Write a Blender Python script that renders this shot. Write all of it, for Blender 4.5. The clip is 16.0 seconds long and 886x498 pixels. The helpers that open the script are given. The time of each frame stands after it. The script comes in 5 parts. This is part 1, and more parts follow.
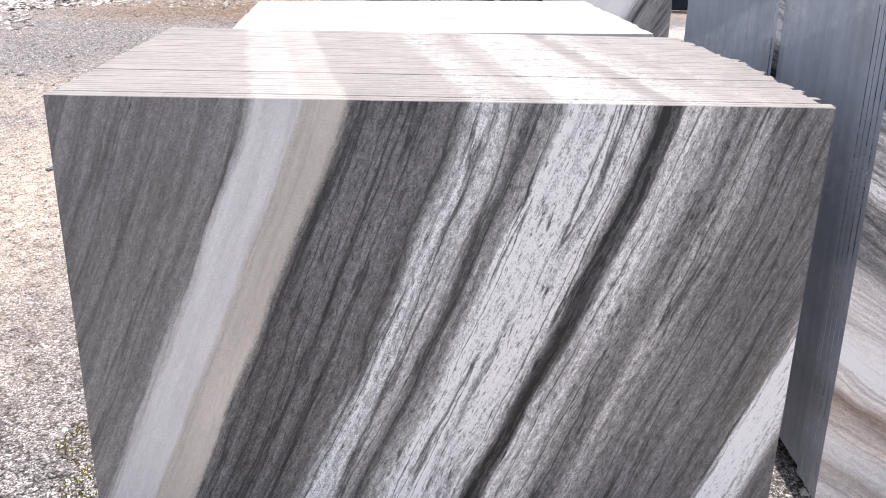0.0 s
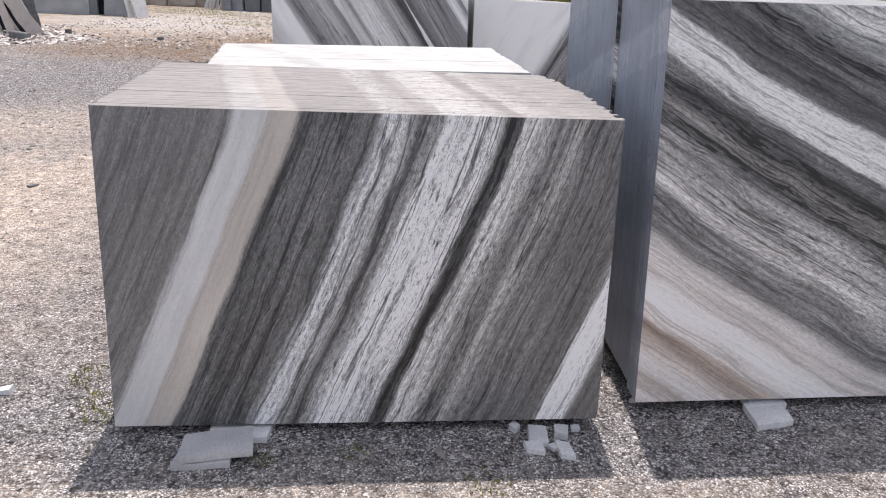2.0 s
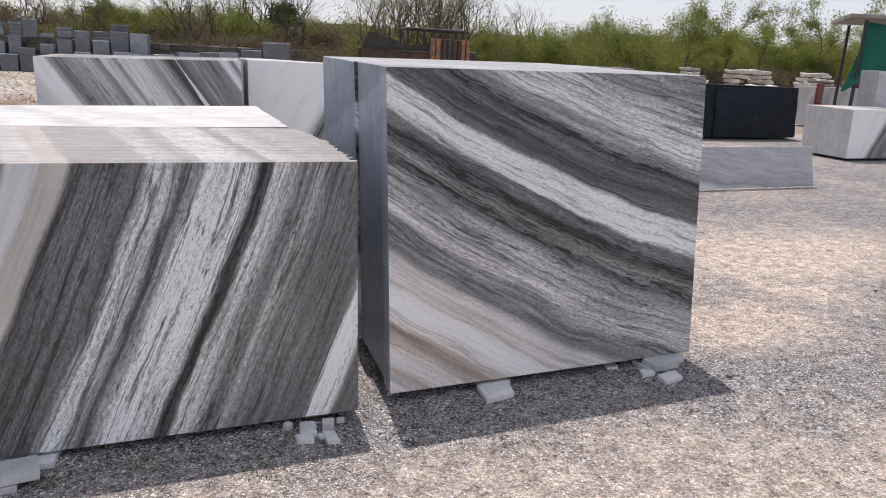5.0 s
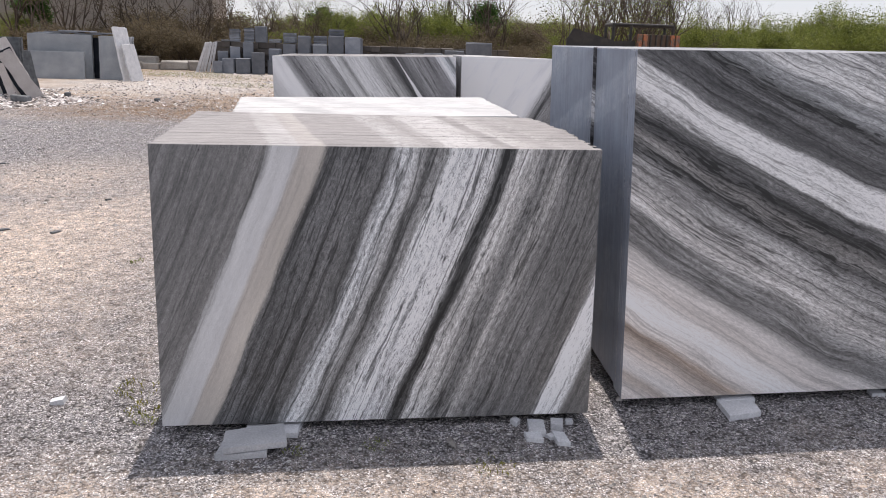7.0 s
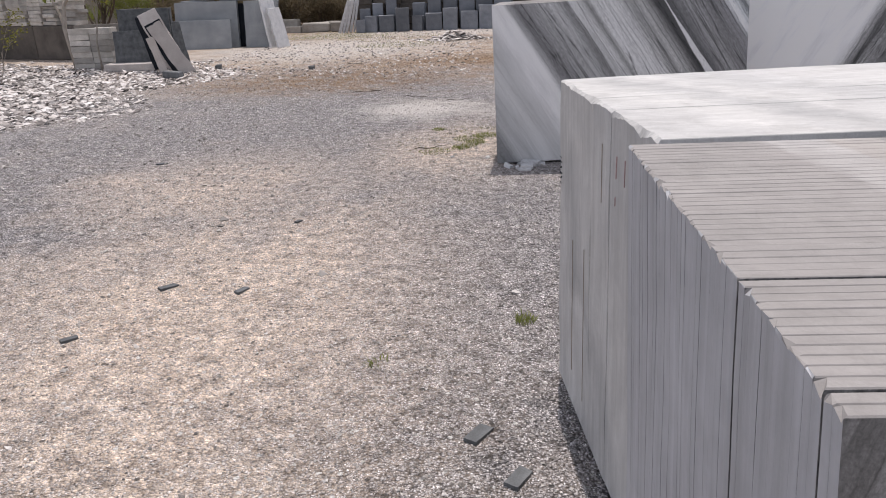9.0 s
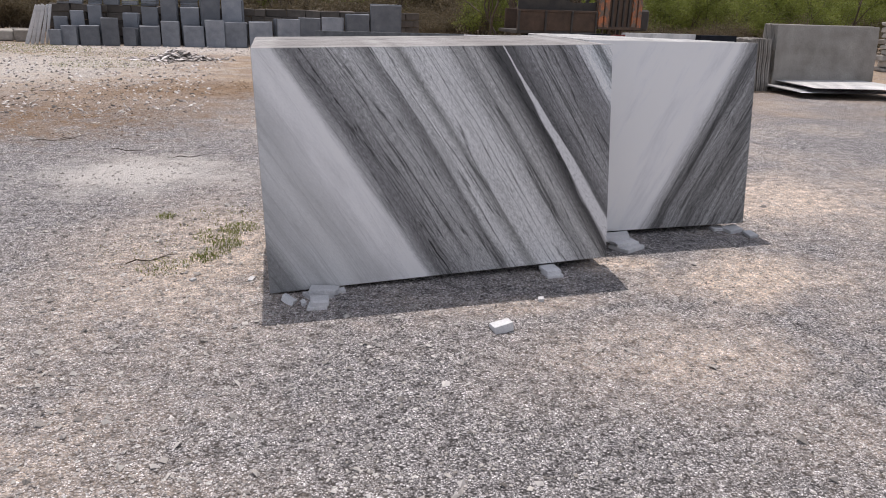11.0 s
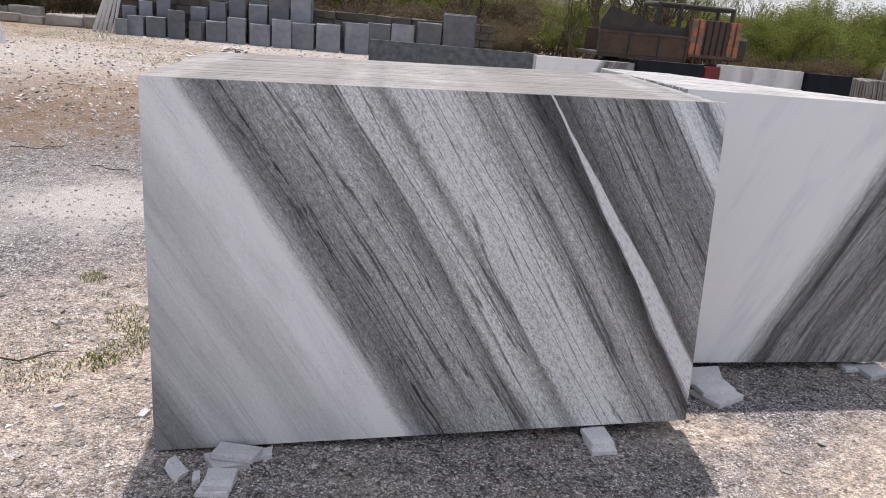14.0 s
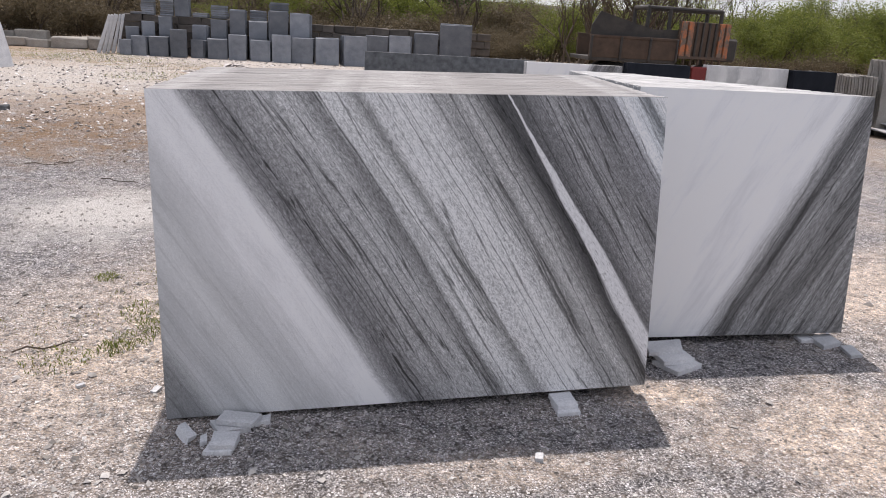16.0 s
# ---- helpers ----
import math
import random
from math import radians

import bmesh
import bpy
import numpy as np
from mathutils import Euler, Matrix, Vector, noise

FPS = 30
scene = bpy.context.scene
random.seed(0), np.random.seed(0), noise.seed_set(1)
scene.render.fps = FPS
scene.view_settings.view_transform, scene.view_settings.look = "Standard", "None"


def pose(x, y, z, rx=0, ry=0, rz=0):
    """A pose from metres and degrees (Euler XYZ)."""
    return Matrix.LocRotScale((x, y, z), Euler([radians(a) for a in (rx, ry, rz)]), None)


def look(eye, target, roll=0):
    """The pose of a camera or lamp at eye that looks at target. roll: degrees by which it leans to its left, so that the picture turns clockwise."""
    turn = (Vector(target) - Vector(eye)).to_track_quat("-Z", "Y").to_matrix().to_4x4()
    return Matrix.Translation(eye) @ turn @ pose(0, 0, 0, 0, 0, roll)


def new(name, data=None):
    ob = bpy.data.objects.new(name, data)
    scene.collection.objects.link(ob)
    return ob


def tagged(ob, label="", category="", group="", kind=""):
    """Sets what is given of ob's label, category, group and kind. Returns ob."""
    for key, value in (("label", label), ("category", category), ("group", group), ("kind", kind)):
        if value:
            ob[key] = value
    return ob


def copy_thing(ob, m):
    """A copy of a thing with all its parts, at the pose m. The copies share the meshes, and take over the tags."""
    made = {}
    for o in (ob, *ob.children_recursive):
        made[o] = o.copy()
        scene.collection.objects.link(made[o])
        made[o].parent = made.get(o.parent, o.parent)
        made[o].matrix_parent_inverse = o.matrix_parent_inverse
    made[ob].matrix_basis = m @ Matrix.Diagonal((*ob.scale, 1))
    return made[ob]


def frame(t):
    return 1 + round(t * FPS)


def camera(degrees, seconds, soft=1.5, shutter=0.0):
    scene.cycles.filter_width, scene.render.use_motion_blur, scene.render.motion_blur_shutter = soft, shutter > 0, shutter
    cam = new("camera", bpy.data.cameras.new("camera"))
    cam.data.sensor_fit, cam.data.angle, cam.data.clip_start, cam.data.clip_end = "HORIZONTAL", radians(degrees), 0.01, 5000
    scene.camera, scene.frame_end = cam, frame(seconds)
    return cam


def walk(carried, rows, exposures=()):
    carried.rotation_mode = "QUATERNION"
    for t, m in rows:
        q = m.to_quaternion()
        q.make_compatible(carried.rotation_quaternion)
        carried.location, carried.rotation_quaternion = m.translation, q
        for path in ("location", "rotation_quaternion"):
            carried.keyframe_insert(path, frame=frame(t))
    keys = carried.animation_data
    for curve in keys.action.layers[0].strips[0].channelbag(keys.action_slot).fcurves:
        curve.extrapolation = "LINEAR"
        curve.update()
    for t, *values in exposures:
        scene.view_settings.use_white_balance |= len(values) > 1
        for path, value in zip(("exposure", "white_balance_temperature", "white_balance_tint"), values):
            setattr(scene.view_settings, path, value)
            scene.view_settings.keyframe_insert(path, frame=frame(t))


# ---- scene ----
cam = camera(62.9, 16.0, 1.0)
EXPOSURES = [(0.0, 1.2, 6750, 16), (1.0, 0.92, 6750, 16), (2.0, 0.8, 6750, 16), (3.0, 0.82, 6750, 16), (4.0, 0.68, 6750, 16), (6.5, 0.67, 6750, 16), (7.5, 0.72, 6750, 16), (8.0, 0.62, 6750, 16), (9.0, 0.40, 6750, 16), (9.5, 0.31, 6750, 16), (10.2, 0.34, 6750, 16), (12.3, 0.66, 6750, 16), (16.0, 0.68, 6750, 16)]
PATH = [
    (0, (0.099, 0.225, 1.464), (0.057, 2.055, 0.659), 1.5),
    (0.5, (0.197, -0.202, 1.518), (0.172, 1.627, 0.708), 2.0),
    (1, (0.226, -0.453, 1.537), (0.24, 1.396, 0.774), 2.6),
    (1.5, (0.227, -0.542, 1.548), (0.252, 1.32, 0.82), 2.8),
    (2, (0.216, -0.573, 1.541), (0.31, 1.299, 0.844), 2.8),
    (2.5, (0.239, -0.605, 1.556), (0.495, 1.268, 0.904), 3.2),
    (3, (0.364, -0.681, 1.594), (0.817, 1.175, 1.003), 3.0),
    (3.5, (0.394, -0.862, 1.596), (0.992, 0.969, 1.059), 3.0),
    (4, (0.353, -1.077, 1.597), (0.996, 0.742, 1.069), 3.1),
    (6.5, (0.248, -1.17, 1.574), (0.641, 0.716, 1.036), 3.6),
    (7, (0.124, -0.988, 1.517), (0.25, 0.931, 0.967), 1.9),
    (7.5, (-0.127, -0.563, 1.476), (-0.36, 1.339, 0.903), -1.0),
    (8, (-0.455, -0.016, 1.461), (-0.742, 1.863, 0.84), -1.8),
    (8.5, (-0.738, 0.594, 1.465), (-1.023, 2.46, 0.802), -2.8),
    (9, (-1.054, 1.238, 1.447), (-1.275, 3.108, 0.773), -2.3),
    (9.5, (-1.24, 1.922, 1.464), (-1.192, 3.814, 0.819), -1.6),
    (9.8, (-1.297, 2.388, 1.503), (-1.064, 4.273, 0.878), -0.6),
    (10, (-1.335, 2.645, 1.512), (-0.992, 4.513, 0.885), -0.3),
    (10.2, (-1.376, 2.855, 1.537), (-0.949, 4.703, 0.902), -0.2),
    (12.5, (-1.079, 4.919, 1.538), (-0.597, 6.753, 0.903), 3.5),
    (13, (-0.997, 5.194, 1.572), (-0.609, 7.06, 0.965), 4.9),
    (13.5, (-0.833, 5.186, 1.595), (-0.513, 7.065, 0.987), 5.6),
    (14, (-0.705, 5.096, 1.585), (-0.387, 6.97, 0.963), 5.4),
    (14.5, (-0.683, 4.946, 1.586), (-0.339, 6.813, 0.958), 5.0),
    (15, (-0.723, 4.791, 1.594), (-0.399, 6.663, 0.97), 4.4),
    (15.5, (-0.706, 4.749, 1.603), (-0.421, 6.632, 0.993), 3.8),
    (16, (-0.622, 4.73, 1.603), (-0.324, 6.614, 1.004), 3.5),
]
walk(cam, [(t, look(eye, target, roll)) for t, eye, target, roll in PATH], EXPOSURES)

# ---- world, sun ----
SUN_DIR = Vector((0.012, 0.405, 1.0)).normalized()
world = bpy.data.worlds.new("sky_world")
scene.world = world
world.use_nodes = True
wn = world.node_tree.nodes
sky = wn.new("ShaderNodeTexSky")
sky.sky_type, sky.sun_disc = "NISHITA", False
sky.sun_elevation = math.asin(SUN_DIR.z)
sky.sun_rotation = math.atan2(SUN_DIR.x, SUN_DIR.y)
sky.dust_density, sky.air_density, sky.ozone_density, sky.altitude = 0.7, 1.0, 1.0, 300
# a hazy sky: most of its colour is washed out
haze = wn.new("ShaderNodeMix")
haze.data_type = "RGBA"
haze.inputs[0].default_value = 0.86
world.node_tree.links.new(sky.outputs[0], haze.inputs[6])
haze.inputs[7].default_value = (2.76, 2.94, 3.26, 1)
world.node_tree.links.new(haze.outputs[2], wn["Background"].inputs[0])
wn["Background"].inputs[1].default_value = 0.145
sun = new("sun", bpy.data.lights.new("sun", "SUN"))
sun.data.energy, sun.data.angle, sun.data.color = 2.6, radians(0.6), (1.0, 0.965, 0.91)
sun.matrix_world = look(SUN_DIR * 30, (0, 0, 0))


# ---- material helpers ----
class Nodes:
    """A short way to write node trees."""

    def __init__(self, name, rough=0.6, spec=0.5, metal=0.0):
        self.m = bpy.data.materials.new(name)
        self.m.use_nodes = True
        self.t = self.m.node_tree
        self.b = self.t.nodes["Principled BSDF"]
        self.b.inputs["Roughness"].default_value = rough
        self.b.inputs["Specular IOR Level"].default_value = spec
        self.b.inputs["Metallic"].default_value = metal

    def put(self, sock, v):
        if hasattr(v, "is_output") or isinstance(v, bpy.types.NodeSocket):
            self.t.links.new(v, sock)
        elif isinstance(v, (tuple, list)) and len(v) == 3 and sock.type == "RGBA":
            sock.default_value = (*v, 1)
        else:
            sock.default_value = v

    def math(self, op, a, b=0.0, c=0.0):
        n = self.t.nodes.new("ShaderNodeMath")
        n.operation = op
        for i, v in enumerate((a, b, c)):
            self.put(n.inputs[i], v)
        return n.outputs[0]

    def coords(self, which="Object"):
        return self.t.nodes.new("ShaderNodeTexCoord").outputs[which]

    def split(self, v):
        n = self.t.nodes.new("ShaderNodeSeparateXYZ")
        self.put(n.inputs[0], v)
        return n.outputs

    def join(self, x, y, z):
        n = self.t.nodes.new("ShaderNodeCombineXYZ")
        for i, v in enumerate((x, y, z)):
            self.put(n.inputs[i], v)
        return n.outputs[0]

    def noise(self, vec, scale, detail=4.0, rough=0.55, dist=0.0, color=False):
        n = self.t.nodes.new("ShaderNodeTexNoise")
        self.put(n.inputs["Vector"], vec)
        n.inputs["Scale"].default_value, n.inputs["Detail"].default_value = scale, detail
        n.inputs["Roughness"].default_value, n.inputs["Distortion"].default_value = rough, dist
        return n.outputs["Color" if color else "Fac"]

    def voronoi(self, vec, scale, feature="F1", out="Distance"):
        n = self.t.nodes.new("ShaderNodeTexVoronoi")
        n.feature = feature
        self.put(n.inputs["Vector"], vec)
        n.inputs["Scale"].default_value = scale
        return n.outputs[out]

    def ramp(self, fac, stops, smooth=False):
        n = self.t.nodes.new("ShaderNodeValToRGB")
        cr = n.color_ramp
        cr.interpolation = "EASE" if smooth else "LINEAR"
        while len(cr.elements) < len(stops):
            cr.elements.new(0.5)
        for e, (p, c) in zip(cr.elements, sorted(stops, key=lambda q: q[0])):
            e.position = p
            if not isinstance(c, (tuple, list)):
                c = (c, c, c)
            e.color = (*c[:3], c[3] if len(c) > 3 else 1)
        self.put(n.inputs[0], fac)
        return n.outputs

    def span(self, v, a, b, lo=0.0, hi=1.0):
        n = self.t.nodes.new("ShaderNodeMapRange")
        for i, q in enumerate((v, a, b, lo, hi)):
            self.put(n.inputs[i], q)
        return n.outputs[0]

    def mix(self, fac, a, b, kind="MIX"):
        n = self.t.nodes.new("ShaderNodeMix")
        n.data_type, n.blend_type = "RGBA", kind
        self.put(n.inputs[0], fac)
        self.put(n.inputs[6], a)
        self.put(n.inputs[7], b)
        return n.outputs[2]

    def bump(self, height, strength=0.3, dist=0.01):
        n = self.t.nodes.new("ShaderNodeBump")
        n.inputs["Strength"].default_value, n.inputs["Distance"].default_value = strength, dist
        self.put(n.inputs["Height"], height)
        self.t.links.new(n.outputs[0], self.b.inputs["Normal"])

    def done(self, color, rough=None):
        self.put(self.b.inputs["Base Color"], color)
        if rough is not None:
            self.put(self.b.inputs["Roughness"], rough)
        return self.m

    def rnd(self):
        return self.t.nodes.new("ShaderNodeObjectInfo").outputs["Random"]

    def island(self):
        return self.t.nodes.new("ShaderNodeNewGeometry").outputs["Random Per Island"]


DUSTY, ENDS = {}, {}


def marble(name, lead, coef, lo, hi, stops, depth=0.0, flow=(0, 1), warp=0.02, rough=0.42, fine=0.36, gain_all=1.66, dust=0.0, unit=1.0, fleck=1.0, contrast=1.42, ragged=0.05, coarse=0.95, pepper=0.36, salt=0.1, tone=(0.35, 0.345, 0.34), wedge=None, dull=0.72, lumps=(), end_tone=None):
    """Banded marble. A band is a level of u = lead + coef over the slab's own x (along) and z (up), and depth in y.
    stops: (u, grey or colour with the strength of its streaks as a fourth value)."""
    k = Nodes(name, rough)
    P = k.coords()
    if unit != 1.0:
        sc = k.t.nodes.new("ShaderNodeVectorMath")
        sc.operation = "SCALE"
        k.put(sc.inputs[0], P)
        sc.inputs["Scale"].default_value = 1 / unit
        P = sc.outputs[0]
    x, y, z = k.split(P)
    terms = {"s": x, "h": z, "ss": k.math("MULTIPLY", x, x), "hh": k.math("MULTIPLY", z, z), "sh": k.math("MULTIPLY", x, z)}
    u = k.math("MULTIPLY_ADD", y, depth, terms[lead])
    for n, c in coef.items():
        u = k.math("MULTIPLY_ADD", terms[n], c, u)
    v = k.math("ADD", k.math("MULTIPLY", x, flow[0]), k.math("MULTIPLY", z, flow[1]))
    # slow waves of the bands, then finer unrest
    w1 = k.noise(P, 1.7, 2.0, 0.5)
    w2 = k.noise(k.join(k.math("MULTIPLY", u, 9.0), k.math("MULTIPLY", v, 4.0), k.math("MULTIPLY", y, 9.0)), 1.0, 4.0, 0.6)
    uw = k.math("MULTIPLY_ADD", k.math("SUBTRACT", w1, 0.5), warp * 1.3, u)
    uw = k.math("MULTIPLY_ADD", k.math("SUBTRACT", w2, 0.5), warp * 0.7, uw)
    s1 = k.noise(k.join(k.math("MULTIPLY", uw, 36.0), k.math("MULTIPLY", v, 1.5), k.math("MULTIPLY", y, 30.0)), 1.0, 4.5, 0.62, 0.12)
    t = k.span(k.math("MULTIPLY_ADD", k.math("SUBTRACT", s1, 0.5), ragged, uw), lo, hi)
    # no two stops on one spot
    r = k.ramp(t, [((q - lo) / (hi - lo), (*(v * (c[1] / 0.36) ** (contrast - 1) for v in c[:3]), c[3])) for q, c in stops])
    base, amount = r[0], r[1]
    # long streaks along the bands, at two widths, and sugary crystals
    s2 = k.noise(k.join(k.math("MULTIPLY", uw, 150.0), k.math("MULTIPLY", v, 19.0), k.math("MULTIPLY", y, 100.0)), 1.0, 3.0, 0.6)
    g = k.noise(P, 230.0, 3.0, 0.75)
    a1 = k.span(s1, 0.34, 0.66, -1.0, 1.0)
    strong = k.math("MULTIPLY", k.math("MULTIPLY", amount, amount), 1.25)
    a2 = k.math("MULTIPLY", k.span(s2, 0.3, 0.7, -1.0, 1.0), k.math("MINIMUM", k.math("MULTIPLY", amount, 1.6), 1.0))
    sm = k.math("ADD", k.math("MULTIPLY", a1, coarse), k.math("MULTIPLY", a2, fine))
    gain = k.math("MULTIPLY_ADD", k.math("MULTIPLY", sm, amount), 0.62, 1.0)
    gain = k.math("MULTIPLY", gain, k.math("MULTIPLY_ADD", k.span(g, 0.35, 0.65, -0.75, 0.75), k.math("ADD", k.math("MULTIPLY", amount, 0.55), 0.05), 1.0))
    # grains of light and dark crystals, drawn out a little along the bands
    p1 = k.noise(k.join(k.math("MULTIPLY", uw, 115.0), k.math("MULTIPLY", v, 40.0), k.math("MULTIPLY", y, 95.0)), 1.0, 3.0, 0.75)
    p2 = k.noise(P, 120.0, 2.0, 0.7)
    few = k.math("MINIMUM", k.math("MULTIPLY", amount, 1.2), 1.0)
    gain = k.math("MULTIPLY", gain, k.math("MULTIPLY_ADD", k.math("MULTIPLY", k.span(p1, 0.36, 0.64, -1.0, 1.0), few), pepper, 1.0))
    gain = k.math("MULTIPLY", gain, k.math("MULTIPLY_ADD", k.math("MULTIPLY", k.span(p2, 0.36, 0.64, -1.0, 1.0), few), salt, 1.0))
    cloud = k.noise(k.join(k.math("MULTIPLY", uw, 7.0), k.math("MULTIPLY", v, 1.6), k.math("MULTIPLY", y, 6.0)), 1.0, 4.0, 0.6, 0.4)
    gain = k.math("MULTIPLY", gain, k.span(cloud, 0.3, 0.7, 0.86, 1.12))
    # thin dark veins
    vein = k.noise(k.join(k.math("MULTIPLY", uw, 13.0), k.math("MULTIPLY", v, 0.45), k.math("MULTIPLY", y, 14.0)), 1.0, 3.0, 0.5, 0.1)
    dark = k.span(k.math("ABSOLUTE", k.math("SUBTRACT", vein, 0.5)), 0.0, 0.02, 0.12, 1.0)
    dark = k.math("ADD", k.math("MULTIPLY", k.math("SUBTRACT", dark, 1.0), amount), 1.0)
    gain = k.math("MULTIPLY", gain, dark)
    # short black dashes and lumps, and a few white crystals
    f1 = k.noise(k.join(k.math("MULTIPLY", uw, 150.0), k.math("MULTIPLY", v, 26.0), k.math("MULTIPLY", y, 150.0)), 1.0, 4.0, 0.68)
    f2 = k.noise(k.join(k.math("MULTIPLY", uw, 46.0), k.math("MULTIPLY", v, 7.0), k.math("MULTIPLY", y, 40.0)), 1.0, 3.0, 0.6)
    cut = k.math("MULTIPLY", strong, fleck)
    gain = k.math("MULTIPLY", gain, k.math("SUBTRACT", 1.0, k.math("MULTIPLY", k.span(f1, 0.56, 0.66, 0.0, 0.7), cut)))
    gain = k.math("MULTIPLY", gain, k.math("SUBTRACT", 1.0, k.math("MULTIPLY", k.span(f2, 0.61, 0.70, 0.0, 0.7), cut)))
    gain = k.math("ADD", gain, k.math("MULTIPLY", k.span(f1, 0.36, 0.26, 0.0, 0.6), cut))
    # coarse black mineral lumps, strung along a few levels
    if lumps:
        l1 = k.noise(k.join(k.math("MULTIPLY", uw, 62.0), k.math("MULTIPLY", v, 7.0), k.math("MULTIPLY", y, 20.0)), 1.0, 4.0, 0.6, 0.15)
        for level, half in lumps:
            off = k.span(k.math("ABSOLUTE", k.math("SUBTRACT", uw, level)), half * 0.3, half, 1.0, 0.0)
            seed = k.math("ADD", l1, k.math("MULTIPLY", k.math("SUBTRACT", off, 1.0), 0.22))
            gain = k.math("MULTIPLY", gain, k.span(seed, 0.51, 0.535, 1.0, 0.14))
    gain = k.math("MULTIPLY", k.math("MAXIMUM", gain, 0.10), gain_all)
    n = k.t.nodes.new("ShaderNodeVectorMath")
    n.operation = "SCALE"
    k.put(n.inputs[0], base)
    k.put(n.inputs["Scale"], gain)
    color = k.mix(1.0, n.outputs[0], (0.84, 0.84, 0.84), "DARKEN")
    if wedge:
        # a white streak that runs out to a point: its level, and half its width below and above
        half = k.span(z, 0.05, 1.3, wedge[1], wedge[2])
        off = k.math("ABSOLUTE", k.math("ADD", k.math("SUBTRACT", uw, wedge[0]), k.math("MULTIPLY", k.math("SUBTRACT", s1, 0.5), 0.05)))
        inside = k.math("DIVIDE", off, half)
        grain = k.math("MULTIPLY", k.span(p1, 0.3, 0.6, 0.62, 0.82), k.span(f1, 0.56, 0.66, 1.0, 0.45))
        color = k.mix(k.span(inside, 0.75, 1.1, 1.0, 0.0), color, k.join(grain, grain, k.math("MULTIPLY", grain, 1.02)))
    k.bump(k.math("ADD", k.math("MULTIPLY", s2, 0.4), g), 0.12, 0.002)
    if dust:
        # unpolished saw cuts, with stone dust on them; the ends also carry painted side light
        haze = k.noise(P, 7.0, 5.0, 0.65)
        color = k.mix(k.span(haze, 0.3, 0.7, dust - 0.15, dust + 0.12), color, tone)
        drip = k.noise(k.join(k.math("MULTIPLY", x, 7.0), k.math("MULTIPLY", y, 7.0), k.math("MULTIPLY", z, 0.7)), 1.0, 6.0, 0.7)
        color = k.mix(k.span(drip, 0.52, 0.74, 0.0, 0.27), color, (0.17, 0.165, 0.155))
        # upright saw marks and broad faint stains
        saw = k.noise(k.join(k.math("MULTIPLY", x, 9.0), k.math("MULTIPLY", y, 46.0), k.math("MULTIPLY", z, 1.1)), 1.0, 4.0, 0.6)
        stain = k.noise(P, 3.2, 6.0, 0.66, 0.4)
        shade = k.math("MULTIPLY", k.span(saw, 0.3, 0.7, 0.9, 1.1), k.span(stain, 0.34, 0.66, 0.92, 1.06))
        sc = k.t.nodes.new("ShaderNodeVectorMath")
        sc.operation = "SCALE"
        k.put(sc.inputs[0], color)
        k.put(sc.inputs["Scale"], shade)
        return k.done(sc.outputs[0], 0.75)
    # ends in another tone: bounce light and bluish shade put into the colour
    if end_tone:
        ENDS[name] = marble(name + "_end_side_light", lead, coef, lo, hi, stops, depth, flow, warp, rough, fine, gain_all, 0.9, unit, fleck * 0.2, contrast, ragged, coarse, pepper * 0.3, salt * 0.3, end_tone)
    DUSTY[name] = marble(name + "_saw_cut", lead, coef, lo, hi, stops, depth, flow, warp, rough, fine, gain_all, dull, unit, fleck * 0.3, contrast, ragged, coarse, pepper * 0.4, salt * 0.4, tone, None)
    return k.done(color, k.span(s1, 0.2, 0.8, rough - 0.08, rough + 0.1))


# ---- materials ----
MARBLE_STEEP = marble("marble_steep_bands", "s", {"h": -0.464, "hh": 0.046}, -0.7, 1.8, [
    (-0.70, (0.17, 0.168, 0.168, 0.5)), (-0.25, (0.15, 0.148, 0.147, 0.45)), (-0.035, (0.165, 0.162, 0.16, 0.5)),
    (-0.008, (0.36, 0.362, 0.365, 0.12)), (0.08, (0.375, 0.375, 0.378, 0.10)), (0.096, (0.30, 0.275, 0.25, 0.2)), (0.11, (0.34, 0.315, 0.29, 0.12)), (0.175, (0.35, 0.325, 0.295, 0.12)),
    (0.19, (0.11, 0.111, 0.114, 0.8)), (0.33, (0.115, 0.115, 0.117, 0.9)), (0.44, (0.135, 0.135, 0.136, 0.8)),
    (0.49, (0.36, 0.37, 0.38, 0.95)), (0.565, (0.27, 0.27, 0.27, 0.8)), (0.60, (0.12, 0.12, 0.12, 0.9)), (0.655, (0.25, 0.25, 0.25, 0.9)),
    (0.69, (0.48, 0.49, 0.50, 1.0)), (0.80, (0.43, 0.43, 0.44, 1.0)), (0.865, (0.35, 0.35, 0.35, 1.0)),
    (0.885, (0.055, 0.055, 0.056, 1.0)), (0.925, (0.075, 0.075, 0.076, 1.0)), (0.945, (0.38, 0.375, 0.37, 0.9)), (1.02, (0.28, 0.275, 0.27, 0.95)),
    (1.07, (0.13, 0.13, 0.13, 0.9)), (1.12, (0.25, 0.245, 0.24, 0.9)), (1.20, (0.155, 0.153, 0.152, 0.8)), (1.38, (0.135, 0.133, 0.132, 0.7)),
    (1.465, (0.14, 0.135, 0.13, 0.7)), (1.49, (0.45, 0.45, 0.45, 0.75)), (1.57, (0.5, 0.5, 0.5, 0.75)), (1.60, (0.15, 0.145, 0.14, 0.6)), (1.8, (0.14, 0.135, 0.13, 0.6)),
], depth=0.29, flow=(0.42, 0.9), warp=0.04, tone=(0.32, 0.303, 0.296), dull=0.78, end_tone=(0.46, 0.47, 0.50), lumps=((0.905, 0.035),))
